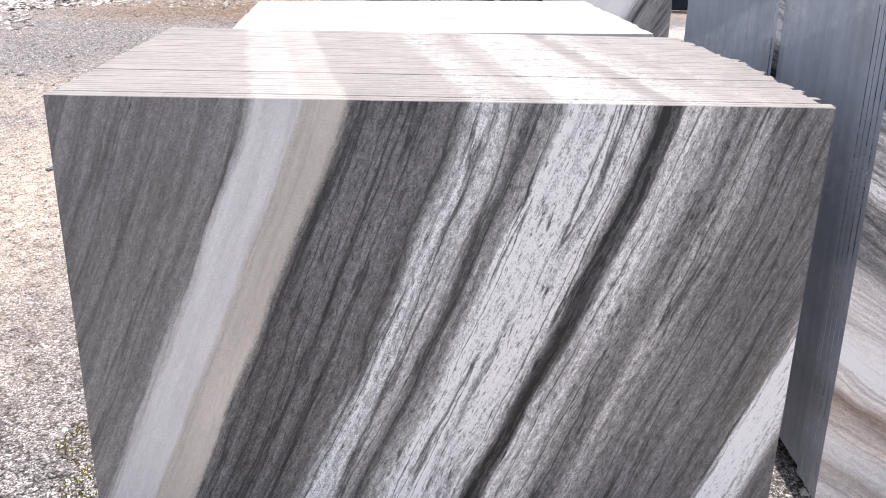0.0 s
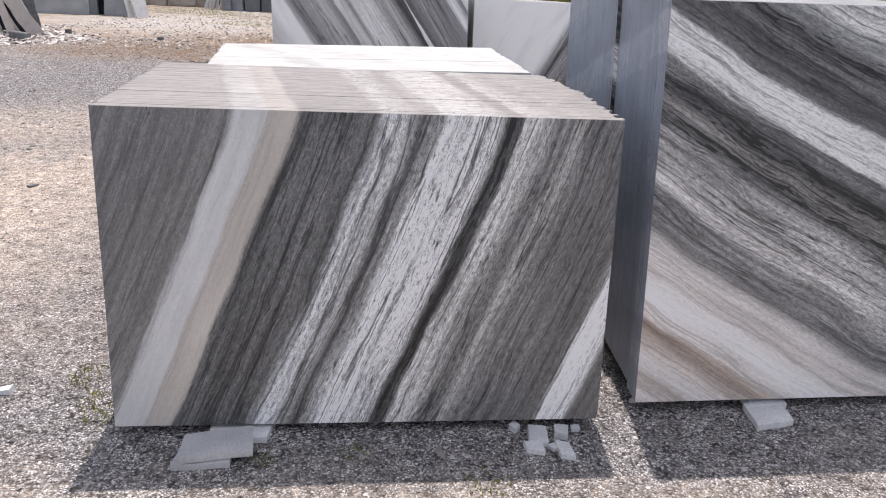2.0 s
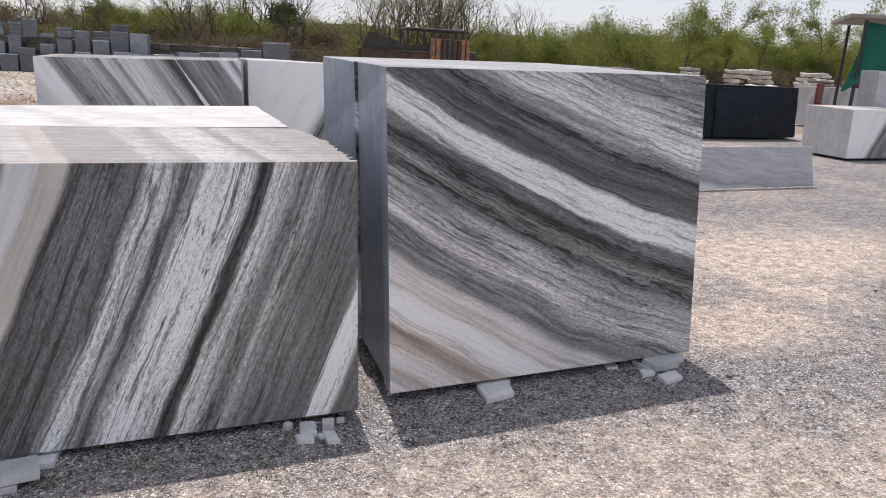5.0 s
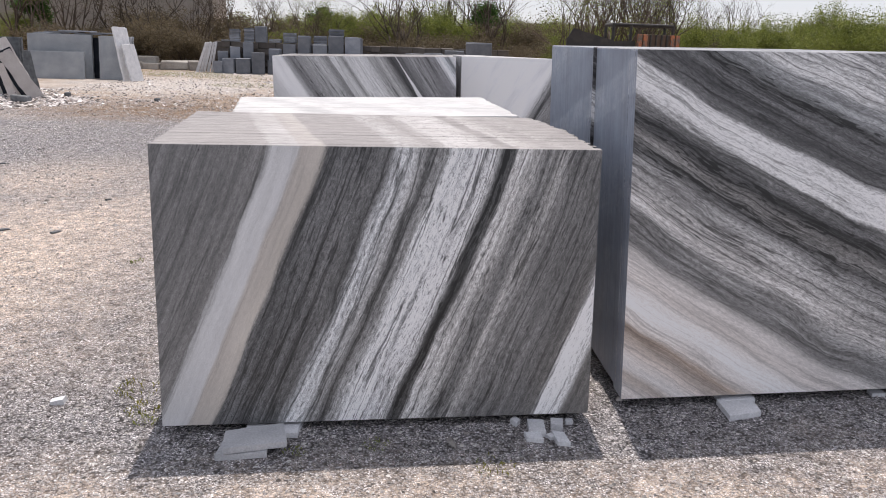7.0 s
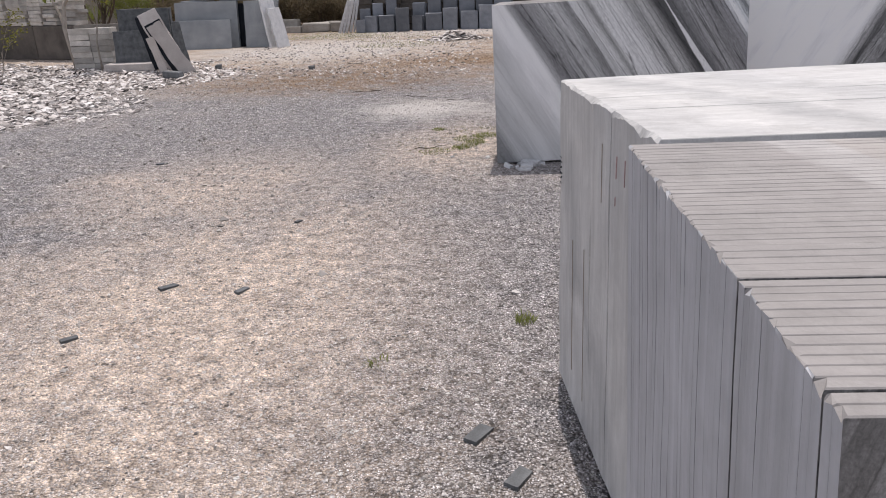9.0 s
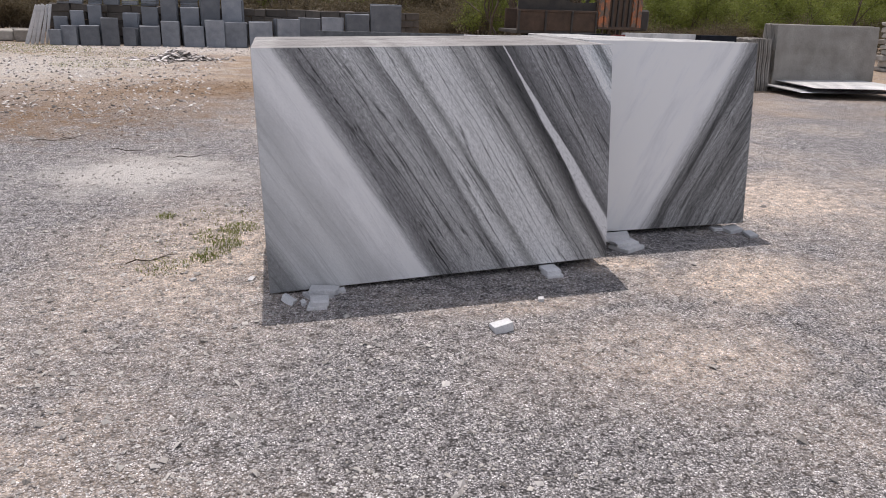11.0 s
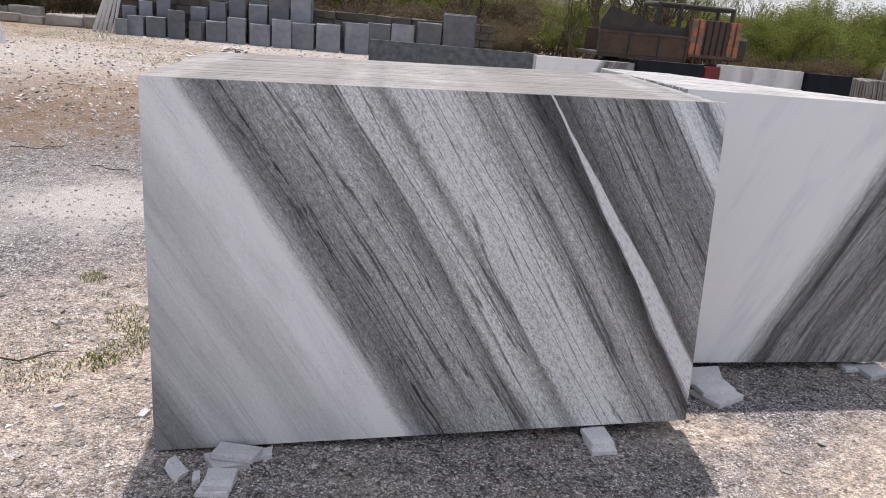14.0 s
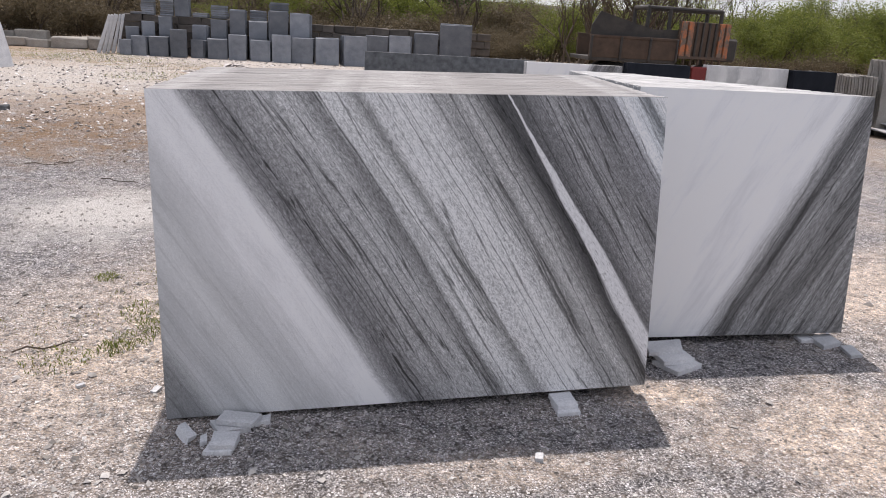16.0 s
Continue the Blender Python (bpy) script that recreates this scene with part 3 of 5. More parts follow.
    k.put(sc.inputs[0], k.mix(dust, k.mix(1.0, gravel, (0.985, 0.985, 1.03), "MULTIPLY"), sand))
    k.put(sc.inputs["Scale"], mottle)
    # larger pale and dark chips here and there
    c3 = k.split(k.voronoi(Q, 27.0, "F1", "Color"))
    near = k.span(k.voronoi(Q, 27.0), 0.22, 0.3, 1.0, 0.0)
    col = k.mix(k.math("MULTIPLY", k.span(c3[0], 0.93, 0.94), near), sc.outputs[0], (0.70, 0.68, 0.66))
    col = k.mix(k.math("MULTIPLY", k.span(c3[1], 0.9, 0.91, 0.0, 0.8), near), col, (0.06, 0.057, 0.054))
    # bare earth towards the stone row and the scrub
    earth = k.mix(k.span(k.noise(P, 1.6, 9.0, 0.8), 0.35, 0.65), (0.30, 0.195, 0.12), (0.50, 0.39, 0.29))
    far = k.span(k.math("ADD", y, k.span(k.noise(P, 0.35, 4.0, 0.6), 0.2, 0.8, -4, 4)), 13.5, 18.0)
    far = k.math("MULTIPLY", far, k.span(k.noise(P, 0.8, 4.0, 0.7), 0.3, 0.55, 0.35, 1.0))
    col = k.mix(k.math("MULTIPLY", far, 0.9), col, earth)
    # brown dirt along the rim of the gravel, full of scraps
    rim = k.math("MAXIMUM", blob(-4.9, 14.2, 2.6, 1.7, 0.5), blob(-1.8, 17.4, 3.6, 1.3, 0.5))
    rim = k.math("MULTIPLY", rim, k.span(k.noise(P, 3.0, 7.0, 0.8), 0.34, 0.54))
    col = k.mix(k.math("MULTIPLY", rim, 0.95), col, k.mix(k.noise(P, 16.0, 4.0, 0.7), (0.12, 0.075, 0.046), (0.38, 0.25, 0.15)))
    # marble powder
    white = k.math("MAXIMUM", blob(-2.35, 10.6, 0.75, 0.62, 0.5), blob(3.9, 12.6, 1.2, 0.7, 0.5))
    white = k.math("MAXIMUM", white, k.math("MULTIPLY", blob(-12.0, 17.5, 5.6, 8.0, 0.35), 0.35))
    white = k.math("MAXIMUM", white, k.math("MULTIPLY", blob(-6.8, 22.0, 3.8, 4.2, 0.5), 0.85))
    white = k.math("MAXIMUM", white, k.math("MULTIPLY", blob(-2.0, 28.4, 7.0, 2.0, 0.6), 0.85))
    col = k.mix(k.math("MULTIPLY", white, k.span(fine, 0.3, 0.7, 0.95, 0.6)), col, (0.66, 0.63, 0.60))
    k.bump(k.math("ADD", k.math("MULTIPLY", k.math("SUBTRACT", 1.0, d1), 1.0), k.math("MULTIPLY", fine, 0.5)), 1.0, 0.016)
    return k.done(col)


GROUND = ground_material()
gb = bmesh.new()
bmesh.ops.create_grid(gb, x_segments=40, y_segments=40, size=400)
for v in gb.verts:
    v.co.y += 60
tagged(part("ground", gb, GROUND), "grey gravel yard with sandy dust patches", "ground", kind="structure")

# ---- the four large slab stacks and the white blocks ----
slab_stack((-0.782, 1.600, 0.036), 3.7, 8.24, 1.717, 1.096, [(2, 0.0165, 0.0015, 0.004), (12, 0.0174, 0.0004, 0.005), (32, 0.0184, 0.0004, 0.0)], MARBLE_STEEP,
           "leaning stack of grey marble slabs with steep cream bands", left=lambda y: 0.012 * y + 0.002 * math.sin(5 * y), right=lambda y: -0.03 * y - 0.16 * max(0, y - 0.5), rough=0.003, top=0.0005, group="marble slab stacks", chip=0.0035, jag=(0.0004, 0.011), flare=(0.858, 0.016), lift=lambda y: 0.042 * y, slope=True)
slab_stack((1.105, 1.810, 0.046), 4.95, 8.06, 1.761, 1.483, [(5, 0.018, 0.006, 0.01), (30, 0.018, 0.0005, 0.009), (52, 0.018, 0.0006, 0.0)], MARBLE_SWOOP,
           "tall leaning stack of marble slabs with swooping dark bands", left=lambda y: 0.085 * y + (0.014 if 0.115 < y else 0) - (0.02 if y > 0.66 else 0), right=lambda y: 0.02 * y, rough=0.002, top=0.0008, group="marble slab stacks", chip=0.004, jag=(0.0008, 0.003), rise=0.014, flare=(0.0, 0.018))
slab_stack((-1.278, 7.424, 0.010), 3.9, 5.5, 2.09, 1.303, [(2, 0.018, 0.003, 0.004), (4, 0.018, 0.0015, 0.004), (55, 0.018, 0.0006, 0.0)], MARBLE_GREY,
           "wide leaning stack of grey marble slabs with a white corner", left=lambda y: 0.10 * y, right=lambda y: 0.13 * y - 0.03 if y > 0.03 else 0.0, rough=0.002, top=0.001, roll=1.25, group="marble slab stacks", chip=0.004, jag=(0.0015, 0.004))
slab_stack((0.89, 8.10, 0.045), 2.5, 6.7, 1.352, 1.315, [(4, 0.018, 0.002, 0.004), (50, 0.018, 0.0008, 0.0)], MARBLE_HALF,
           "leaning stack of half white, half grey marble slabs", right=lambda y: -0.9 * y, rough=0.003, group="marble slab stacks", chip=0.004)
blocks = slab_stack((-0.752, 2.727, 0.02), 1.2, 8.0, 1.53, 1.105, [(1, 0.375, 0.005, 0.0), (1, 0.205, 0.005, 0.0), (1, 0.445, 0.004, 0.0)], MARBLE_WHITE,
                    "thick white marble blocks with rough broken ends", left=lambda y: -0.137 * y, right=lambda y: -0.07 * y, rough=0.006, top=0.0015, name="white_block_stack", rise=0.021, lift=lambda y: 0.016 * y, slope=True, group="marble slab stacks", chip=0.014, jag=(0.0, 0.0))
rk = random.Random(44)
END = lambda y: -0.137 * y - 0.007
for i in range(6):
    for c in range(2):
        y, z = 0.985 + 0.018 * c + rk.uniform(-0.004, 0.004), 0.985 - 0.018 * i + rk.uniform(-0.003, 0.003)
        part("painted_mark", chipped_box(0.003, rk.uniform(0.002, 0.008), rk.uniform(0.002, 0.008), rk, 0.0006, 0.0, (END(y), y, z)), GRANITE_BLACK, blocks, "black painted mark")
for y, z0, z1 in ((0.30, 0.985, 1.045), (0.305, 0.91, 0.935), (0.225, 0.97, 1.04)):
    o = part("painted_line", chipped_box(0.003, 0.0013, z1 - z0, rk, 0.0004, 0.0, (0, 0, 0)), RED_CHALK, blocks, "faded red chalk stroke")
    o.matrix_local = pose(END(y) + 0.001, y, z0, 6)
for y, z0, z1, w in ((0.80, 0.25, 0.72, 0.0008), (0.64, 0.2, 0.72, 0.0011), (0.445, 0.9, 1.07, 0.0006)):
    part("saw_line", chipped_box(0.003, w, z1 - z0, rk, 0.0004, 0.0, (END(y) + 0.001, y, z0)), PLASTER, blocks, "thin dark saw line")

# offcuts that carry the stacks
ro = random.Random(5)
for x, y, w, d, h, turn, z, skew in (
        (-0.441, 1.475, 0.19, 0.10, 0.026, 7, 0.0, 0.2), (-0.41, 1.505, 0.245, 0.15, 0.024, 17, 0.027, 0.2), (-0.36, 1.63, 0.22, 0.15, 0.026, 4, 0.0, 0.1),
        (0.704, 1.63, 0.075, 0.10, 0.028, -1, 0.0, 0.05), (0.682, 1.56, 0.075, 0.05, 0.022, -9, 0.0, -0.2), (0.791, 1.655, 0.052, 0.06, 0.03, -8, 0.0, 0.0), (0.788, 1.55, 0.056, 0.085, 0.02, -10, 0.0, -0.3), (0.624, 1.685, 0.036, 0.04, 0.024, 50, 0.0, 0.3), (0.75, 1.57, 0.03, 0.035, 0.016, 30, 0.0, 0.0), (0.85, 1.69, 0.035, 0.03, 0.016, 10, 0.0, 0.2),
        (1.63, 1.80, 0.17, 0.16, 0.028, 14, 0.0, 0.2), (1.65, 1.90, 0.16, 0.12, 0.03, 5, 0.0, 0.0), (2.66, 1.91, 0.26, 0.10, 0.024, 15, 0.024, 0.05), (2.63, 1.93, 0.24, 0.14, 0.022, 8, 0.0, 0.0), (2.60, 1.76, 0.134, 0.085, 0.022, 13, 0.0, 0.3), (2.51, 1.84, 0.085, 0.065, 0.02, 10, 0.0, 0.3), (2.36, 1.95, 0.07, 0.05, 0.02, 0, 0.0, 0.0),
        (-1.035, 7.228, 0.112, 0.115, 0.02, -6, 0.0, 0.1), (-1.028, 7.236, 0.108, 0.11, 0.018, -2, 0.021, 0.0), (-1.02, 7.36, 0.14, 0.10, 0.024, 8, 0.0, -0.3), (-0.985, 7.375, 0.17, 0.09, 0.02, -14, 0.025, 0.1), (-0.91, 7.40, 0.10, 0.06, 0.02, 17, 0.0, 0.2), (-1.11, 7.27, 0.03, 0.05, 0.02, 30, 0.0, 0.4),
        (0.398, 7.46, 0.115, 0.13, 0.018, 12, 0.0, 0.2), (0.396, 7.485, 0.115, 0.12, 0.02, 4, 0.019, 0.0), (1.11, 7.85, 0.20, 0.16, 0.026, 24, 0.0, 0.0), (1.10, 7.90, 0.20, 0.14, 0.022, 14, 0.027, 0.1), (1.08, 7.96, 0.22, 0.13, 0.02, 11, 0.05, 0.4), (2.12, 8.12, 0.16, 0.13, 0.026, 18, 0.0, 0.3), (2.19, 7.99, 0.08, 0.13, 0.02, 9, 0.0, 0.4), (2.02, 8.16, 0.10, 0.08, 0.02, 4, 0.0, 0.0)):
    offcut(x, y, w, d, h, turn, ro, z - 0.002, (ro.uniform(-1.5, 1.5), ro.uniform(-1.5, 1.5)), skew=skew)
offcut(-1.19, 7.31, 0.05, 0.09, 0.035, 70, ro, -0.004, (18, 10), "small upright splinter of pale marble on the gravel", name="marble_chunk", skew=0.5)
for x, y, w in ((-0.16, 6.76, 0.11), (-1.375, 7.68, 0.045), (-1.70, 7.73, 0.04), (0.183, 7.09, 0.05), (-1.29, 1.86, 0.06)):
    offcut(x, y, w, w * 0.7, w * 0.4, ro.uniform(0, 90), ro, -0.005, (ro.uniform(-12, 12), ro.uniform(-12, 12)), "loose chunk of pale marble on the gravel", name="marble_chunk")
for x, y, w in ((-1.21, 3.36, 0.13), (-1.07, 3.13, 0.12), (-3.12, 4.02, 0.08), (-4.43, 7.6, 0.1), (-2.94, 4.64, 0.10), (-2.52, 4.60, 0.09), (-2.57, 5.79, 0.06), (2.95, 1.72, 0.06)):
    offcut(x, y, w, w * 0.45, 0.014, ro.uniform(20, 70), ro, -0.002, (0, 3), "dark flat shard of stone on the gravel", GRANITE_SPECK, "stone_shard")

# ---- blocks and slabs further off ----
slab_stack((6.0, 6.62, 0.02), 5.0, 14.0, 2.55, 0.555, [(1, 0.02, 0.002, 0)], MARBLE_PALE, "long low pale grey marble slab leaning on its edge", name="low_slab")
slab_stack((10.25, 12.3, 0.05), 4.0, 5.0, 3.1, 1.09, [(3, 0.022, 0.006, 0.02), (18, 0.022, 0.002, 0)], GRANITE_BLACK, "stack of black granite slabs with broken edges", left=lambda y: -0.05 if y > 0.05 else 0.9, right=lambda y: 0.28 if y > 0.05 else 0.0, rough=0.04, chip=0.03, lift=lambda y: 0.05 if y > 0.07 else 0)
slab_stack((11.72, 9.3, 0.05), 4.0, 2.0, 2.4, 0.9, [(8, 0.02, 0.003, 0.004), (45, 0.018, 0.001, 0)], MARBLE_HALF, "stack of white marble slabs with a grey streak", rough=0.006)
slab_stack((13.5, 10.45, 0.05), 3.0, 3.0, 2.6, 1.62, [(20, 0.02, 0.001, 0)], MARBLE_PALE, "tall stack of pale grey marble slabs", rough=0.006)
slab_stack((17.0, 16.0, 0.05), -3.0, 3.0, 2.6, 1.1, [(12, 0.03, 0.002, 0)], MARBLE_WHITE, "stack of white marble slabs", rough=0.01)
slab_stack((20.4, 16.4, 0.05), 0.0, 3.0, 2.4, 1.15, [(12, 0.03, 0.002, 0)], MARBLE_WHITE, "stack of white marble slabs", rough=0.01)
slab_stack((-0.15, 17.4, 0.0), -3.0, 12.0, 2.95, 1.06, [(2, 0.03, 0.004, 0)], GRANITE_SPECK, "dark speckled granite slab leaning", rough=0.004, lift=lambda y: 0.0)
slab_stack((2.45, 16.5, 0.03), 1.0, 5.0, 1.65, 1.03, [(5, 0.03, 0.003, 0)], MARBLE_HALF, "white marble slabs in a low stack", rough=0.01)
slab_stack((4.15, 16.45, 0.03), 1.0, 5.0, 1.12, 1.10, [(6, 0.03, 0.006, 0)], GRANITE_BLACK, "black granite slabs in a low stack", rough=0.02)
slab_stack((5.58, 16.5, 0.03), 1.0, 5.0, 1.52, 1.13, [(5, 0.03, 0.003, 0)], MARBLE_WHITE, "white marble slabs in a low stack", rough=0.01)
slab_stack((7.14, 16.4, 0.03), 3.0, 5.0, 0.82, 1.12, [(6, 0.03, 0.006, 0)], GRANITE_BLACK, "black granite slabs in a low stack", rough=0.03)
slab_stack((9.42, 17.25, 0.0), 72.0, 4.0, 0.9, 1.08, [(24, 0.03, 0.012, 0)], STONE_BROWN, "rough brown slab ends in a leaning row", rough=0.04, top=0.02)
slab_stack((9.58, 17.33, 0.0), -3.0, 5.0, 2.5, 1.38, [(9, 0.05, 0.006, 0)], STONE_BROWN, "weathered brown marble block slabs", rough=0.04, top=0.015)
slab_stack((9.2, 15.95, 0.12), -8.0, 88.0, 2.2, 0.55, [(1, 0.06, 0.01, 0)], MARBLE_PALE, "flat pale slabs lying on the ground", name="flat_slab")
slab_stack((9.4, 15.85, 0.22), -10.0, 88.0, 2.2, 0.5, [(1, 0.06, 0.01, 0)], MARBLE_WHITE, "flat white slab lying on other slabs", name="flat_slab")
post = chipped_box(0.25, 0.12, 0.45, ro, 0.01, 0.01)
p = part("red_post", post, RED_PAINT)
p.matrix_world = pose(5.42, 16.45, 0.7)
tagged(p, "dark red painted post between the stacks", "post")
p.matrix_world = pose(5.42, 16.6, 0.0) @ Matrix.Diagonal((1, 1, 2.45, 1))

# ---- stone row along the retaining wall ----
wall = thing("wall_back", pose(0, 0, 0), "low dark retaining wall of rough stone", "wall", kind="structure")
rw = random.Random(11)
for course in range(5):
    x = -7.6
    while x < 4.7:
        L = rw.uniform(0.35, 0.75)
        L = min(L, 4.75 - x)
        o = part("stone", chipped_box(L - 0.015, 0.34, 0.242, rw, 0.02, 0.02), SLATE_DARK, wall)
        o.matrix_world = pose(x + L / 2, 30.95 + rw.uniform(-0.02, 0.02), course * 0.25)
        x += L


def bundle(x0, x1, z0, z1, y, rng, flat=False, depth=0.5):
    """A bundle of stone tiles, standing on edge or lying flat."""
    b = thing("tile_bundle", pose((x0 + x1) / 2, y, z0, 0, 0, rng.uniform(-15, 15)), "bundle of blue-grey stone tiles stacked flat" if flat else "bundle of blue-grey stone tiles standing on edge", "stone tiles", "stone tile bundles")
    w, h = x1 - x0, z1 - z0
    n = max(3, int(h / 0.06)) if flat else 6
    for i in range(n):
        if flat:
            bm = chipped_box(w * rng.uniform(0.94, 1.0), depth * rng.uniform(0.94, 1), h / n - 0.008, rng, 0.006, 0.004, (rng.uniform(-0.015, 0.015), 0, i * h / n))
        else:
            bm = chipped_box(w * rng.uniform(0.95, 1.0), depth / n - 0.01, h * rng.uniform(0.96, 1.0), rng, 0.008, 0.004, (rng.uniform(-0.012, 0.012), (i + 0.5) * depth / n - depth / 2, 0))
        part("tile", bm, SLATE, b)
    return b


rb = random.Random(3)
for x0, x1, z in ((-7.42, -7.07, 0.47), (-7.03, -6.56, 0.6), (-6.56, -5.97, 0.62), (-5.9, -5.4, 0.87), (-5.22, -4.8, 0.57), (-4.78, -4.15, 0.64), (-4.09, -3.53, 0.8), (-3.39, -2.74, 0.66), (-2.72, -2.1, 0.86), (-2.07, -1.36, 0.82),
                  (-1.31, -0.55, 0.86), (-0.45, 0.32, 0.97), (0.34, 1.1, 1.01), (1.14, 1.88, 1.05), (1.96, 2.77, 1.18), (2.82, 3.9, 1.54)):
    bundle(x0, x1, 0, z, 30.0 + rb.uniform(-0.15, 0.05), rb)
for x0, x1, z0, z1, f in ((-7.4, -6.99, 0.5, 0.86, 0), (-6.89, -6.5, 0.62, 1.05, 0), (-6.34, -5.93, 0.64, 1.26, 0), (-5.3, -4.8, 0.6, 1.02, 0), (-4.69, -4.2, 0.66, 1.22, 0), (-4.1, -3.58, 0.82, 1.58, 0), (-3.5, -2.91, 0.9, 1.25, 0),
                          (-2.86, -2.25, 0.88, 1.6, 0), (-2.16, -1.46, 0.84, 1.57, 0)):
    bundle(x0, x1, 0, z1, 30.48, rb, depth=0.3)
for x0, x1, z0, z1, f in ((-6.97, -6.55, 1.25, 1.76, 1), (-6.38, -5.96, 1.25, 1.82, 1), (-5.91, -5.45, 1.25, 1.9, 0), (-5.35, -4.86, 1.25, 1.4, 1), (-4.74, -4.24, 1.25, 1.67, 1), (-3.51, -2.95, 1.25, 1.58, 1), (-2.86, -2.25, 1.25, 1.87, 1), (-7.35, -7.0, 1.25, 1.33, 1)):
    bundle(x0, x1, z0, z1, 30.95, rb, flat=bool(f), depth=0.34)
for k in range(5):
    bm = chipped_box(0.10, 0.04, 1.25, rb, 0.02, 0.01)
    o = part("stone_strip", bm, OFFCUT)
    o.matrix_world = pose(-8.15 + 0.12 * k, 30.0 + 0.1 * k, 0, 0, 20 - 2 * k, 0)
    tagged(o, "thin stone strip leaning on the tile row", "stone strip", "leaning strips")
# low rubble wall past the row
for k in range(9):
    bm = chipped_box(rb.uniform(0.7, 1.2), 0.5, rb.uniform(0.25, 0.5), rb, 0.03, 0.03)
    o = part("stone_block", bm, STONE_BROWN)
    o.matrix_world = pose(-12.4 + 0.5 * k + rb.uniform(-0.1, 0.1), 31.5 + (k % 2) * 0.7, 0, 0, 0, rb.uniform(-20, 20))
    tagged(o, "low rough building stone block on bare earth", "stone block", "rough blocks")

# ---- slabs on the far side of the track ----
for x, y, yaw, lean, w, h, n, mat, lab in ((-11.75, 23.6, 4, 9, 1.95, 1.38, 4, SLATE_LIGHT, "blue-grey stone slab leaning on others"), (-9.5, 23.5, 2, 9, 0.98, 1.36, 5, SLATE_LIGHT, "blue-grey stone slab leaning on others"),
                                           (-10.3, 23.95, 3, 9, 1.2, 1.3, 2, GRANITE_BLACK, "black stone slabs standing behind grey ones"),
                                           (-11.9, 23.2, 4, 12, 2.0, 0.85, 1, SLATE_LIGHT, "short blue-grey stone slab leaning on a taller one"),
                                           (-10.2, 17.5, 8, 6, 1.15, 1.3, 6, GRANITE_SPECK, "dark rough stone slabs leaning together"), (-10.15, 17.1, 8, 8, 1.0, 0.85, 2, GRANITE_SPECK, "dark blue-grey slabs leaning together"),
                                           (-12.4, 19.3, 5, 5, 1.3, 0.95, 3, STONE_BROWN, "pale rough slab leaning on the wall")):
    slab_stack((x, y, 0), yaw, lean, w, h, [(n, 0.05, 0.01, 0)], mat, lab, rough=0.03, top=0.01, name="leaning_slabs")
for x, y, turn, tilt, w, h, mat in ((-8.45, 23.3, 75, 9, 0.7, 1.65, OFFCUT), (-8.2, 23.2, 72, 13, 0.6, 1.15, OFFCUT), (-8.95, 17.7, 60, 12, 0.6, 1.0, GRANITE_SPECK)):
    vs, fs = slab_mesh(-w / 2, w / 2, 0, 0.05, 0, h, 0.03, 0.02, turn)
    o = link("leaning_slab", vs, fs, mat)
    o.matrix_world = pose(x, y, 0.0, 0, 0, turn) @ pose(0, 0, 0, -tilt)
    tagged(o, "pale stone slab leaning steeply on its edge", "stone slab", "leaning slabs")
# pale slabs that have slid sideways against the dark ones
for x, y, turn, tilt, w, h, mat in ((-8.02, 16.2, 24, -29, 0.3, 1.22, STONE_PINKISH), (-8.3, 16.5, 26, -24, 0.34, 1.2, GRANITE_BLACK), (-8.5, 16.8, 26, -22, 0.42, 1.42, STONE_PINKISH), (-8.62, 16.3, 30, -14, 0.16, 0.8, STONE_PINKISH), (-8.9, 17.0, 26, -12, 0.5, 1.3, GRANITE_BLACK)):
    vs, fs = slab_mesh(-w / 2, w / 2, 0, 0.05, 0, h, 0.02, 0.02, turn)
    o = link("leaning_slab", vs, fs, mat)
    o.matrix_world = pose(x, y, 0.0, 0, 0, turn) @ pose(0, 0, -0.03 - 0.12 * w, -6, tilt)
    tagged(o, "thin pale slab slid sideways against dark slabs" if mat is STONE_PINKISH else "black slab leaning between pale slabs", "stone slab", "leaning slabs")
for x, y, w, d, h in ((-7.95, 15.25, 0.36, 0.22, 0.13), (-7.62, 16.75, 0.14, 0.1, 0.1), (-5.4, 16.2, 0.12, 0.1, 0.07)):
    o = part("stone_block", chipped_box(w, d, h, rb, 0.02, 0.015), GRANITE_SPECK)
    o.matrix_world = pose(x, y, 0, 0, 0, rb.uniform(-20, 20))
    tagged(o, "small dark stone block on the rubble", "stone block", "dark blocks")
strip = part("flat_slab", chipped_box(1.15, 0.4, 0.16, rb, 0.015, 0.01), STONE_PINKISH)
strip.matrix_world = pose(-9.72, 17.05, 0, 0, 0, 8)
tagged(strip, "pale stone slab lying before the dark slabs", "stone slab")
cream = thing("block_pile", pose(-11.1, 18.0, 0, 0, 0, 6), "square pile of cream stone blocks on the rubble", "stone blocks", "cream block piles")
for i in range(7):
    for j in (-0.24, 0.24):
        part("stone", chipped_box(0.47, 0.45, 0.125, rb, 0.01, 0.006, (j, rb.uniform(-0.01, 0.01), 0.13 * i)), STONE_CREAM, cream)
